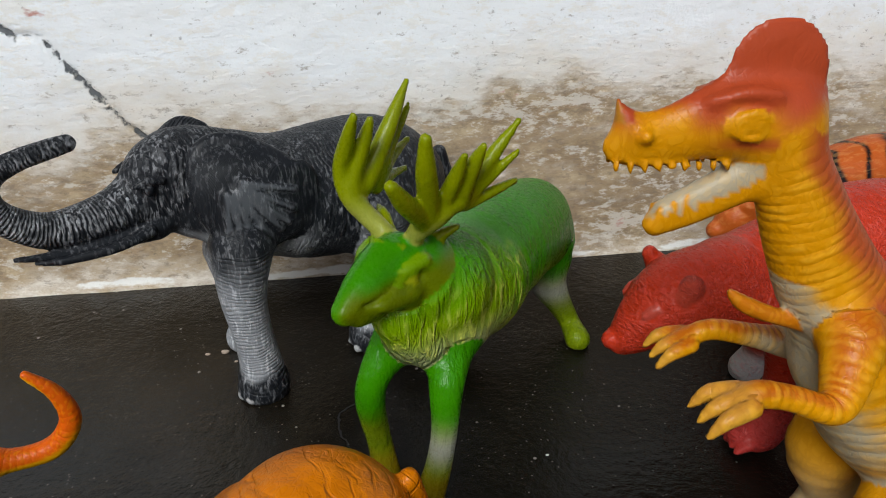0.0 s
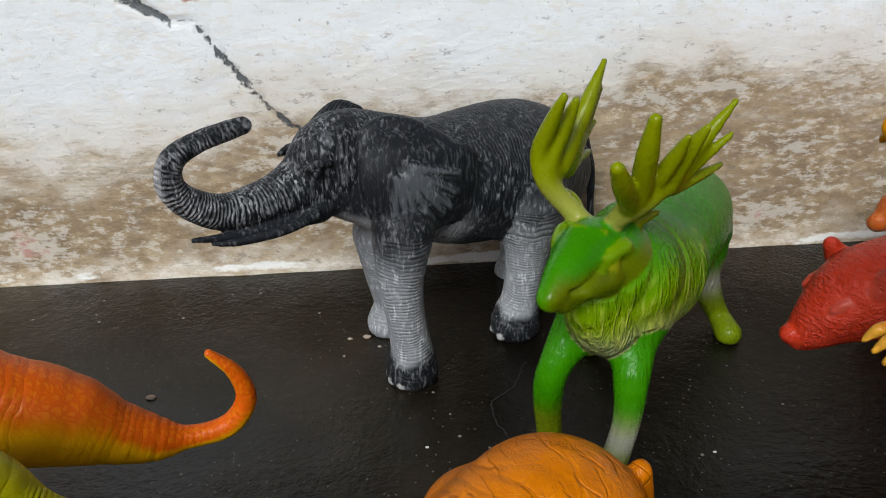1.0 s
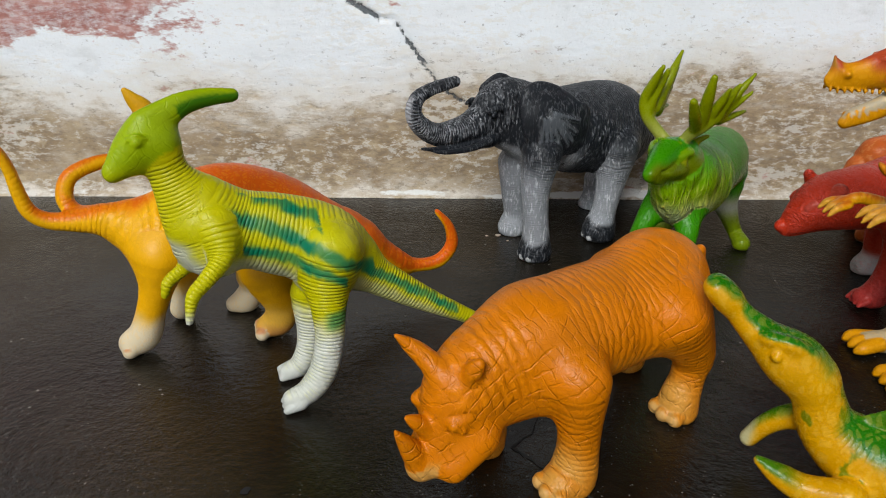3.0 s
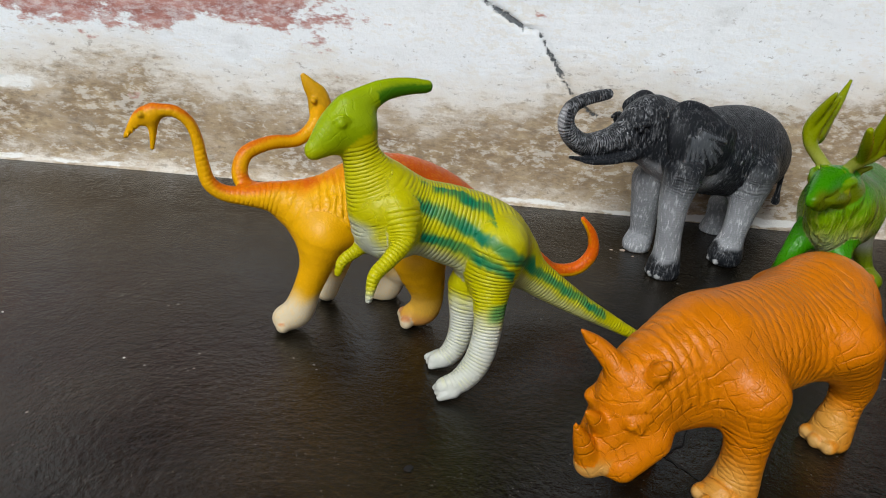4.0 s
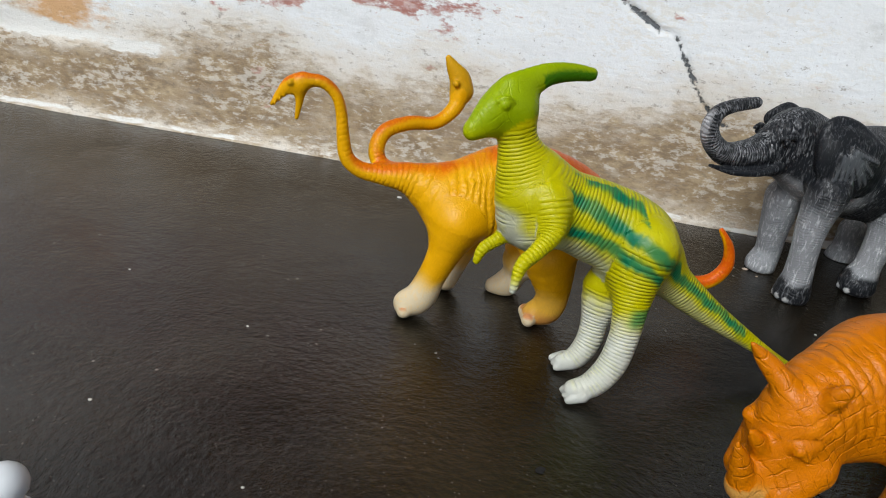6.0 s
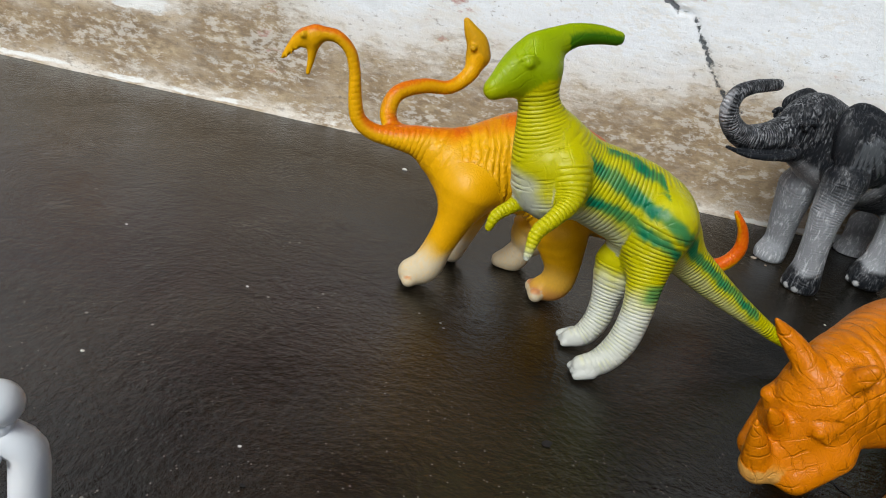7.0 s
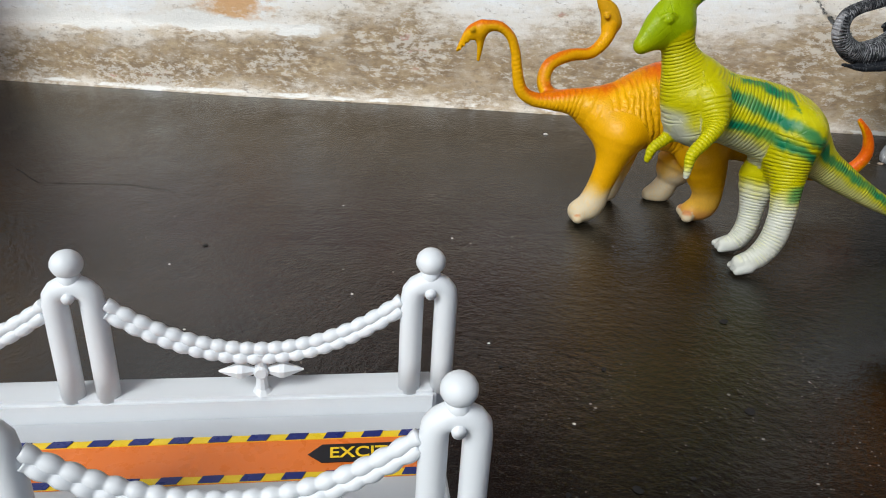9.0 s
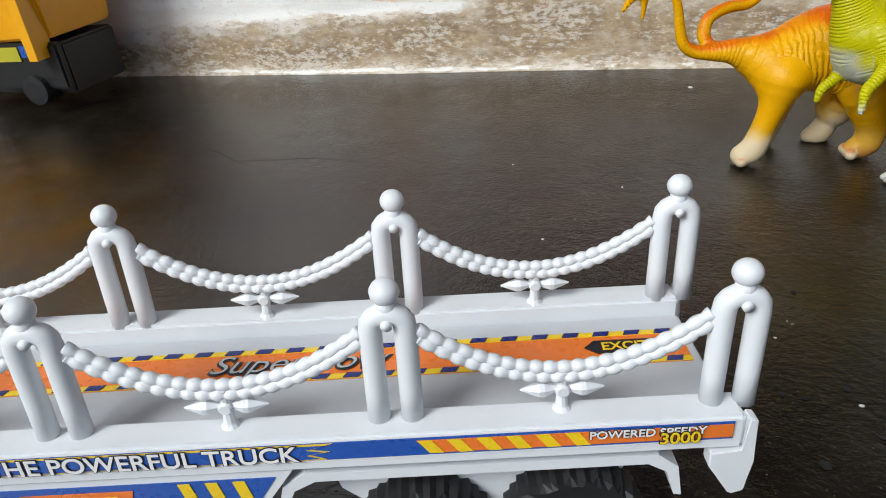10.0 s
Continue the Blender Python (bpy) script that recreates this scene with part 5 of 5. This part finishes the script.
# ---- toy truck trailer ----
WHITE = plain("white_plastic", (0.67, 0.70, 0.73), 0.45, grain=420, depth=0.15, vary=0.05)
GREY_WHITE = plain("bed_plastic", (0.50, 0.52, 0.55), 0.5, grain=380, depth=0.12, vary=0.08)
RUBBER = plain("tyre_rubber", (0.012, 0.012, 0.013), 0.6, grain=300, depth=0.3, vary=0.2)
BLUE = plain("sticker_blue", (0.02, 0.09, 0.40), 0.3, depth=0.02)
ORANGE = plain("sticker_orange", (0.80, 0.19, 0.03), 0.3, depth=0.02)
YELLOW = plain("sticker_yellow", (0.85, 0.58, 0.02), 0.3, depth=0.02)
NAVY = plain("sticker_navy", (0.015, 0.025, 0.16), 0.3, depth=0.02)
INK = plain("sticker_black", (0.012, 0.012, 0.016), 0.35, depth=0.02)
PRINT = plain("sticker_white", (0.80, 0.80, 0.80), 0.32, depth=0.02)
SILVER = plain("sticker_silver", (0.42, 0.43, 0.46), 0.3, depth=0.02)


def letters(text, size, m, material, parent, shear=0.0, bold=0.0, name="lettering"):
    """Flat printed words; the local x runs along the line, y is up."""
    cu = bpy.data.curves.new(name, "FONT")
    cu.body, cu.size, cu.shear, cu.extrude, cu.offset = text, size, shear, 0.00006, bold
    tmp = bpy.data.objects.new(name, cu)
    me = bpy.data.meshes.new_from_object(tmp)
    bpy.data.objects.remove(tmp)
    bpy.data.curves.remove(cu)
    me.materials.append(material)
    ob = new(name, me)
    ob.parent = parent
    ob.matrix_basis = m
    return ob


def flat(bm, points, y=None, z=None, thick=0.00025):
    """A thin printed patch: points (x, z) on the side at y, or (x, y) lying at z."""
    if y is not None:
        a = [bm.verts.new((p[0], y, p[1])) for p in points]
        b = [bm.verts.new((p[0], y + thick, p[1])) for p in points]
    else:
        a = [bm.verts.new((p[0], p[1], z)) for p in points]
        b = [bm.verts.new((p[0], p[1], z - thick)) for p in points]
    bm.faces.new(a)
    bm.faces.new(b[::-1])
    for i in range(len(a)):
        j = (i + 1) % len(a)
        bm.faces.new((a[i], b[i], b[j], a[j]))
    return bm


def prism(bm, prof, ya, yb):
    """A plate with the outline prof (x, z), from ya to yb."""
    a = [bm.verts.new((x, ya, z)) for x, z in prof]
    b = [bm.verts.new((x, yb, z)) for x, z in prof]
    bm.faces.new(a)
    bm.faces.new(b[::-1])
    for i in range(len(a)):
        j = (i + 1) % len(a)
        bm.faces.new((a[i], b[i], b[j], a[j]))
    return bm


def trailer():
    bay, width, top = 0.1015, 0.0612, 0.0676
    x0, x1 = -0.345, 0.0035
    t = new("toy_trailer")
    t.matrix_world = pose(-0.2245, -0.1122, 0.0002, -1.3, 3.9, 22.69) @ Matrix.Diagonal((1.035, 1.035, 1.0, 1.0))
    tagged(t, "white plastic toy truck trailer with rope railings and bright stickers", "toy trailer")
    part("bed", box(bmesh.new(), x0, x1, 0.004, width - 0.004, 0.0560, 0.0603, 0.0006), GREY_WHITE, t)
    for y in (-0.0085, width - 0.004):
        part("side_rail", box(bmesh.new(), x0, x1, y, y + 0.0125, 0.0545, top, 0.0012), WHITE, t)
    # rear plate with its drooping lip
    prof = [(0.0037, 0.0672), (0.0066, 0.0665), (0.0072, 0.050), (0.0060, 0.037), (0.0015, 0.0355), (-0.0065, 0.0485), (-0.0065, 0.0540), (0.0037, 0.0540)]
    for ya, yb in ((-0.0095, -0.004), (width + 0.0035, width + 0.009)):
        bm = prism(bmesh.new(), prof, ya, yb)
        bmesh.ops.bevel(bm, geom=bm.edges[:], offset=0.0006, segments=2, affect="EDGES")
        part("rear_bracket", bm, WHITE, t)

    # railing posts: an arch on two legs with a ball on top
    post = None
    for row, y in enumerate((0.0, width)):
        for i in range(4):
            bm = bmesh.new()
            arch = [(-0.0051, 0, top - 0.001), (-0.0051, 0, top + 0.012), (-0.0051, 0, top + 0.033)]
            arch += [(-0.0051 * math.cos(a), 0, top + 0.0345 + 0.0045 * math.sin(a)) for a in (math.pi * k / 8 for k in range(1, 8))]
            arch += [(0.0051, 0, top + 0.033), (0.0051, 0, top + 0.012), (0.0051, 0, top - 0.001)]
            if post is None:
                tube(bm, arch, 0.0035, 14)
                ball(bm, (0, 0, top + 0.0463), 0.0044, 0.96)
                tube(bm, [(0, 0, top + 0.037), (0, 0, top + 0.045)], 0.0030, 12)
                tube(bm, [(0, -0.0042, top + 0.0368), (0, 0.0042, top + 0.0368)], 0.0017, 10)
                ob = part("railing_post", bm, WHITE, t, smooth=True)
                post = ob.data
            else:
                bm.free()
                ob = new("railing_post", post)
                ob.parent = t
            ob.matrix_basis = pose(-bay * i, y, 0, 0, 0, 0)
    # braided ropes and the little crosses that hold them up
    rope = cross = None
    for y in (0.0, width):
        for i in range(4):
            span = bay - 0.0165 if i < 3 else 0.05
            if rope is None or i == 3:
                bm = bmesh.new()
                n = 220 if i < 3 else 130
                line = []
                for k in range(n + 1):
                    u = k / n
                    line.append((-0.00825 - span * u, 0, top + 0.0142 + 0.0170 * (2 * u - 1) ** 2 * (1 if i < 3 else 0.4)))
                for strand in (-1, 1):
                    pts = []
                    for k, (x, _, z) in enumerate(line):
                        a = math.pi * k / n * span / 0.0042 + (math.pi / 2 if strand > 0 else 0)
                        pts.append((x, 0.0003 * strand, z + 0.0015 * strand, 0.00158 + 0.00062 * abs(math.sin(a))))
                    tube(bm, pts, 0.0012, 8)
                ob = part("rope", bm, WHITE, t, "moulded white braided rope", True)
                if i < 3:
                    rope = ob.data
            else:
                ob = new("rope", rope)
                ob.parent = t
            ob.matrix_basis = pose(-bay * i, y, 0)
            if i == 3:
                continue
            if cross is None:
                bm = bmesh.new()
                tube(bm, [(0, 0, top - 0.0005, 0.0034), (0, 0, top + 0.0014, 0.0020), (0, 0, top + 0.0075, 0.0016), (0, 0, top + 0.0145, 0.0019)], 0.0012, 10)
                tube(bm, [(0, -0.0024, top + 0.0078, 0.0017), (0, -0.0018, top + 0.0078, 0.0023), (0, 0.0018, top + 0.0078, 0.0023), (0, 0.0024, top + 0.0078, 0.0017)], 0.002, 12)
                for s in (-1, 1):
                    tube(bm, [(s * 0.0012, 0, top + 0.0078, 0.0008), (s * 0.0055, 0, top + 0.0078, 0.0026), (s * 0.0070, 0, top + 0.0078, 0.0026), (s * 0.0128, 0, top + 0.0078, 0.0003)], 0.002, 6)
                ob = part("cross_ornament", bm, WHITE, t)
                cross = ob.data
            else:
                ob = new("cross_ornament", cross)
                ob.parent = t
            ob.matrix_basis = pose(-bay * (i + 0.5), y, 0)

    # bed sticker: orange band in a border of yellow and blue dashes
    ya, yb, zs = 0.0285, 0.0475, 0.0607
    sticker = part("bed_sticker", flat(bmesh.new(), [(x0 + 0.02, ya), (0.0, ya), (0.0, yb), (x0 + 0.02, yb)], z=zs), ORANGE, t, "orange printed sticker on the bed")
    part("border", flat(flat(bmesh.new(), [(x0 + 0.02, ya), (0.0, ya), (0.0, ya + 0.0026), (x0 + 0.02, ya + 0.0026)], z=zs + 0.0003), [(x0 + 0.02, yb - 0.0026), (0.0, yb - 0.0026), (0.0, yb), (x0 + 0.02, yb)], z=zs + 0.0003), YELLOW, sticker)
    bm = bmesh.new()
    for i in range(29):
        xa = x0 + 0.022 + i * 0.0112
        for y in (ya, yb - 0.0026):
            flat(bm, [(xa, y), (xa + 0.0056, y), (xa + 0.0068, y + 0.0026), (xa + 0.0012, y + 0.0026)], z=zs + 0.0006)
    part("border_dash", bm, NAVY, sticker)
    part("badge", flat(bmesh.new(), [(-0.036, ya + 0.0095), (-0.032, ya + 0.006), (-0.010, ya + 0.006), (-0.006, ya + 0.0095), (-0.010, ya + 0.0135), (-0.032, ya + 0.0135)], z=zs + 0.0006), INK, sticker)
    letters("EXCIT", 0.0062, pose(-0.0300, ya + 0.0076, zs + 0.0008), YELLOW, sticker, bold=0.0001)
    letters("Super Pow", 0.0142, pose(-0.170, ya + 0.0050, zs + 0.0005), INK, sticker, 0.35, 0.0006)
    letters("Super Pow", 0.0142, pose(-0.170, ya + 0.0053, zs + 0.0008), SILVER, sticker, 0.35, -0.0001)

    # side sticker
    ys, lo, hi = -0.0088, 0.0588, 0.0670
    side = part("side_sticker", flat(bmesh.new(), [(x0, lo), (0.000, lo), (0.000, hi), (x0, hi)], y=ys), PRINT, t, "printed blue and orange sticker along the rail")
    part("blue_band", flat(bmesh.new(), [(x0, lo + 0.0008), (-0.0004, lo + 0.0008), (-0.0004, hi - 0.0006), (x0, hi - 0.0006)], y=ys - 0.0003), BLUE, side)
    part("orange_band", flat(bmesh.new(), [(-0.091, lo + 0.0016), (-0.0006, lo + 0.0016), (-0.0006, hi - 0.0015), (-0.0955, hi - 0.0015)], y=ys - 0.0005), ORANGE, side)
    bm = bmesh.new()
    for i in range(6):
        xa = -0.0945 + i * 0.0088
        flat(bm, [(xa + 0.003, lo + 0.0016), (xa + 0.0072, lo + 0.0016), (xa + 0.0036, hi - 0.0015), (xa - 0.0006, hi - 0.0015)], y=ys - 0.0007)
    part("stripe", bm, YELLOW, side)
    part("burst", flat(bmesh.new(), [(-0.235, lo + 0.0011), (-0.1225, lo + 0.0011), (-0.1275, lo + 0.0032), (-0.1215, lo + 0.0042), (-0.1275, lo + 0.0052), (-0.1205, hi - 0.0008), (-0.24, hi - 0.0008)], y=ys - 0.0005), YELLOW, side)
    part("burst", flat(bmesh.new(), [(-0.235, lo + 0.0016), (-0.1245, lo + 0.0016), (-0.129, lo + 0.0032), (-0.1235, lo + 0.0042), (-0.129, lo + 0.0052), (-0.1228, hi - 0.0014), (-0.24, hi - 0.0014)], y=ys - 0.0007), BLUE, side)
    for bold, mat, d in ((0.00045, INK, 0.0009), (0.00012, PRINT, 0.0011)):
        letters("THE POWERFUL TRUCK", 0.0086, pose(-0.2240, ys - d, lo + 0.0014, 90, 0, 0), mat, side, 0.0, bold)
        letters("POWERED SPEEDY", 0.0042, pose(-0.0440, ys - d, lo + 0.0042, 90, 0, 0), mat, side, 0.0, bold * 0.6)
    for bold, mat, d in ((0.0004, INK, 0.0013), (0.0001, YELLOW, 0.0015)):
        letters("3000", 0.0062, pose(-0.0230, ys - d, lo + 0.0011, 90, 0, 0), mat, side, 0.0, bold)

    # lower skirt with its sticker, mudguard, axle beam
    for ya2, yb2 in ((-0.0075, -0.0035), (width + 0.0035, width + 0.0075)):
        part("skirt", prism(bmesh.new(), [(x0, 0.0545), (-0.134, 0.0545), (-0.144, 0.040), (-0.156, 0.033), (x0, 0.033)], ya2, yb2), WHITE, t)
    low = part("skirt_sticker", flat(bmesh.new(), [(x0, 0.0375), (-0.1485, 0.0375), (-0.1395, 0.0520), (x0, 0.0520)], y=-0.0078), BLUE, t, "blue printed sticker on the skirt")
    bm = bmesh.new()
    for i in range(3):
        xa = -0.162 + i * 0.0085
        flat(bm, [(xa - 0.005, 0.0385), (xa - 0.0012, 0.0385), (xa - 0.0042, 0.0512), (xa - 0.008, 0.0512)], y=-0.0081)
    part("stripe", bm, YELLOW, low)
    part("plate", flat(bmesh.new(), [(-0.221, 0.0395), (-0.186, 0.0395), (-0.184, 0.0495), (-0.219, 0.0495)], y=-0.0081), ORANGE, low)
    part("word_bar", flat(bmesh.new(), [(-0.218, 0.042), (-0.190, 0.042), (-0.189, 0.0475), (-0.217, 0.0475)], y=-0.0083), YELLOW, low)
    for ya2 in (-0.002, width + 0.002):
        guard = [(-0.139, 0.034), (-0.135, 0.044), (-0.128, 0.0478), (-0.024, 0.0478), (-0.018, 0.044), (-0.015, 0.034),
                 (-0.0125, 0.0335), (-0.0145, 0.046), (-0.021, 0.0515), (-0.131, 0.0515), (-0.1385, 0.046), (-0.1415, 0.0335)]
        part("mudguard", prism(bmesh.new(), guard, ya2 - 0.0045, ya2 + 0.0045), WHITE, t)
    part("axle_box", prism(bmesh.new(), [(-0.128, 0.055), (-0.022, 0.055), (-0.030, 0.034), (-0.046, 0.020), (-0.102, 0.016), (-0.122, 0.034)], 0.0035, width - 0.0035), WHITE, t)
    tyre = rim = None
    for x, zc in ((-0.0950, 0.0173), (-0.0460, 0.0207)):
        for y in (-0.001, width + 0.001):
            if tyre is None:
                bm = bmesh.new()
                r, hw, n = 0.0238, 0.0070, 64
                ring = [(-hw, r * 0.6), (-hw * 1.02, r * 0.86), (-hw * 0.85, r * 0.97), (-hw * 0.3, r), (hw * 0.3, r), (hw * 0.85, r * 0.97), (hw * 1.02, r * 0.86), (hw, r * 0.6)]
                rows = []
                for k in range(n):
                    a = 2 * math.pi * k / n
                    g = 1.0 if k % 2 else 0.945
                    rows.append([bm.verts.new((rr * (g if rr > r * 0.9 else 1) * math.cos(a), w + (0.0012 if k % 4 < 2 else -0.0012) * (abs(w) < hw * 0.9), rr * (g if rr > r * 0.9 else 1) * math.sin(a))) for w, rr in ring])
                for k in range(n):
                    for q in range(len(ring) - 1):
                        bm.faces.new((rows[k][q], rows[k][q + 1], rows[(k + 1) % n][q + 1], rows[(k + 1) % n][q]))
                wheel = part("tyre", bm, RUBBER, t, "black rubber-look tyre with blocky tread")
                tyre = wheel.data
                bm = bmesh.new()
                tube(bm, [(0, -0.0055, 0, 0.0142), (0, -0.004, 0, 0.0142), (0, 0.004, 0, 0.0142), (0, 0.0055, 0, 0.0142)], 0.0142, 24)
                tube(bm, [(0, -0.0075, 0), (0, -0.005, 0)], 0.004, 12)
                rim = part("rim", bm, WHITE, wheel).data
            else:
                wheel = new("tyre", tyre)
                wheel.parent = t
                wheel["label"] = "black rubber-look tyre with blocky tread"
                o = new("rim", rim)
                o.parent = wheel
            wheel.matrix_basis = pose(x, y, zc)
    # prop under the front end
    for y in (0.008, width - 0.008):
        part("landing_leg", box(bmesh.new(), -0.302, -0.292, y - 0.004, y + 0.004, -0.0195, 0.0560, 0.001), WHITE, t)


trailer()


# ---- toy dump truck by the wall ----
def dump_truck():
    t = new("toy_dump_truck")
    t.matrix_world = pose(-1.095, 0.340, 0, 0, 0, 3)
    tagged(t, "yellow plastic toy dump truck on black wheels beside the wall", "toy truck")
    yel = plain("truck_yellow", (0.88, 0.40, 0.004), 0.35, grain=200)
    blk = plain("truck_black", (0.010, 0.010, 0.011), 0.5, grain=200)
    green = plain("truck_plate", (0.45, 0.42, 0.03), 0.4)
    bm = bmesh.new()
    low = [(-0.20, -0.050, 0.076), (0.150, -0.050, 0.086), (0.150, 0.05, 0.086), (-0.20, 0.05, 0.076)]
    high = [(-0.21, -0.070, 0.260), (0.172, -0.070, 0.260), (0.172, 0.06, 0.260), (-0.21, 0.06, 0.260)]
    a, b = [bm.verts.new(p) for p in low], [bm.verts.new(p) for p in high]
    c = [bm.verts.new((p[0] * 0.95, p[1] * 0.92, p[2])) for p in high]
    d = [bm.verts.new((p[0] * 0.95, p[1] * 0.92, p[2] + 0.006)) for p in low]
    bm.faces.new(a[::-1])
    bm.faces.new(d)
    for i in range(4):
        j = (i + 1) % 4
        for lo_, hi_ in ((a, b), (b, c), (c, d)):
            bm.faces.new((lo_[i], lo_[j], hi_[j], hi_[i]))
    bmesh.ops.bevel(bm, geom=bm.edges[:], offset=0.003, segments=2, affect="EDGES")
    part("tipper", bm, yel, t)
    for x in (-0.06, 0.045, 0.142):
        part("tipper_rib", prism(bmesh.new(), [(x - 0.010, 0.25), (x + 0.008, 0.25), (x + 0.006, 0.068), (x - 0.006, 0.068)], -0.074, -0.049), yel, t)
    part("chassis", box(bmesh.new(), -0.20, 0.155, -0.044, 0.044, 0.022, 0.080, 0.003), blk, t)
    bumper = part("side_guard", box(bmesh.new(), 0.056, 0.16, -0.056, -0.045, 0.030, 0.083, 0.003), blk, t)
    part("plate", box(bmesh.new(), 0.062, 0.105, -0.0575, -0.0558, 0.064, 0.080), green, bumper)
    part("badge", box(bmesh.new(), 0.108, 0.124, -0.0575, -0.0558, 0.068, 0.081), BLUE, bumper)
    tyre = hub = None
    for x in (-0.13, 0.005, 0.115):
        for y in (-0.050, 0.050):
            if tyre is None:
                bm = tube(bmesh.new(), [(0, -0.014, 0, 0.022), (0, -0.014, 0, 0.026), (0, -0.010, 0, 0.031), (0, -0.004, 0, 0.032), (0, 0.004, 0, 0.032), (0, 0.010, 0, 0.031), (0, 0.014, 0, 0.026)], 0.03, 28)
                w = part("wheel", bm, RUBBER, t)
                tyre = w.data
                hub = part("hub", tube(bmesh.new(), [(0, -0.0142, 0, 0.010), (0, -0.0135, 0, 0.017), (0, 0.0135, 0, 0.017), (0, 0.0142, 0, 0.010)], 0.01, 20), blk, w).data
            else:
                w = new("wheel", tyre)
                w.parent = t
                h = new("hub", hub)
                h.parent = w
            w.matrix_basis = pose(x, y, 0.032)


dump_truck()


# ---- floor litter and wear ----
CRUMB = plain("plaster_crumb", (0.42, 0.33, 0.26), 0.9, grain=500, depth=0.6, vary=0.3)
PALE = plain("lime_crumb", (0.62, 0.60, 0.56), 0.9, grain=500, depth=0.6, vary=0.3)
GAP = plain("crack_dirt", (0.006, 0.005, 0.005), 0.9, grain=500)


def crumb(x, y, r, material, label):
    bm = bmesh.new()
    bmesh.ops.create_icosphere(bm, subdivisions=2, radius=r)
    seed = x * 91 + y * 37
    for v in bm.verts:
        k = 1 + 0.35 * noise.noise(v.co / r * 1.3 + Vector((seed, seed * 2, 0)))
        v.co = Vector((v.co.x * k, v.co.y * k * 0.7, max(v.co.z * k * 0.45, -r * 0.2)))
    ob = part("crumb", bm, material, smooth=True)
    ob.location = (x, y, r * 0.2)
    return tagged(ob, label, "crumb", "crumbs on the floor")


for x, y, r in ((-0.001, 0.394, 0.0022), (-0.010, 0.393, 0.0013), (-0.101, 0.351, 0.0024), (0.006, 0.385, 0.001)):
    crumb(x, y, r, CRUMB, "small pinkish plaster crumb lying on the floor")
for x, y, r in ((-0.273, 0.401, 0.0022), (-0.166, -0.022, 0.0012), (-0.337, 0.097, 0.001), (-0.461, 0.101, 0.0009), (-0.30, 0.18, 0.0008), (-0.39, 0.21, 0.0008),
                (-0.25, 0.07, 0.0008), (0.08, 0.30, 0.0009), (0.03, 0.31, 0.0008), (0.15, 0.30, 0.0008), (-0.41, 0.04, 0.0009), (-0.20, 0.02, 0.0008)):
    crumb(x, y, r, PALE, "tiny white lime crumb lying on the floor")


def floor_crack(points, width):
    """A jagged hairline gap with raised, chipped lips."""
    bm = bmesh.new()
    left, right = [], []
    fine = []
    for (ax, ay), (bx, by) in zip(points, points[1:]):
        for k in range(8):
            u = k / 8
            fine.append((ax + (bx - ax) * u, ay + (by - ay) * u))
    fine.append(points[-1])
    for i, (x, y) in enumerate(fine):
        ax, ay = fine[max(i - 1, 0)]
        bx, by = fine[min(i + 1, len(fine) - 1)]
        d = Vector((bx - ax, by - ay, 0)).normalized()
        side = Vector((-d.y, d.x, 0))
        j = 0.0012 * noise.noise(Vector((x * 300, y * 300, 0)))
        w = width * (0.5 + abs(noise.noise(Vector((x * 500, y * 500, 3.0)))) * 1.4) * (0.15 + math.sin(math.pi * (i + 0.5) / len(fine)))
        c = Vector((x, y, 0.0003)) + side * j
        left.append(bm.verts.new(c + side * w))
        right.append(bm.verts.new(c - side * w))
    for i in range(len(left) - 1):
        bm.faces.new((left[i], right[i], right[i + 1], left[i + 1]))
    ob = part("floor_crack", bm, GAP)
    return tagged(ob, "thin dark jagged crack in the cement floor", "crack", kind="structure")


floor_crack([(0.078, 0.366), (0.075, 0.355), (0.070, 0.346), (0.060, 0.338), (0.060, 0.325), (0.066, 0.312), (0.072, 0.300)], 0.0006)
floor_crack([(0.006, 0.176), (0.002, 0.164), (-0.009, 0.153), (0.003, 0.141), (0.014, 0.131), (0.025, 0.120), (0.032, 0.108)], 0.0008)
floor_crack([(-0.70, 0.22), (-0.64, 0.190), (-0.57, 0.205), (-0.50, 0.200)], 0.0003)


def pit(x, y, r):
    bm = bmesh.new()
    ring = []
    for k in range(14):
        a = 2 * math.pi * k / 14
        q = r * (1 + 0.35 * noise.noise(Vector((math.cos(a) * 2 + x * 99, math.sin(a) * 2 + y * 99, 0))))
        ring.append(bm.verts.new((q * math.cos(a) * 1.3, q * math.sin(a), 0.0003)))
    bm.faces.new(ring)
    ob = part("floor_pit", bm, GAP)
    ob.location = (x, y, 0)
    ob.rotation_euler = (0, 0, x * 40)
    return tagged(ob, "small dark chipped pit in the floor", "pit", "pits in the floor", "structure")


for x, y, r in ((-0.171, -0.012, 0.0018), (-0.188, -0.022, 0.0014), (-0.182, -0.061, 0.0022), (-0.125, 0.049, 0.0022), (-0.133, 0.122, 0.0020), (-0.191, 0.063, 0.0012),
                (-0.166, -0.019, 0.0012), (-0.197, -0.022, 0.0012), (-0.24, 0.052, 0.0009), (-0.453, 0.129, 0.0016), (-0.15, 0.0, 0.001), (-0.16, -0.04, 0.0012), (-0.205, -0.05, 0.001)):
    pit(x, y, r)
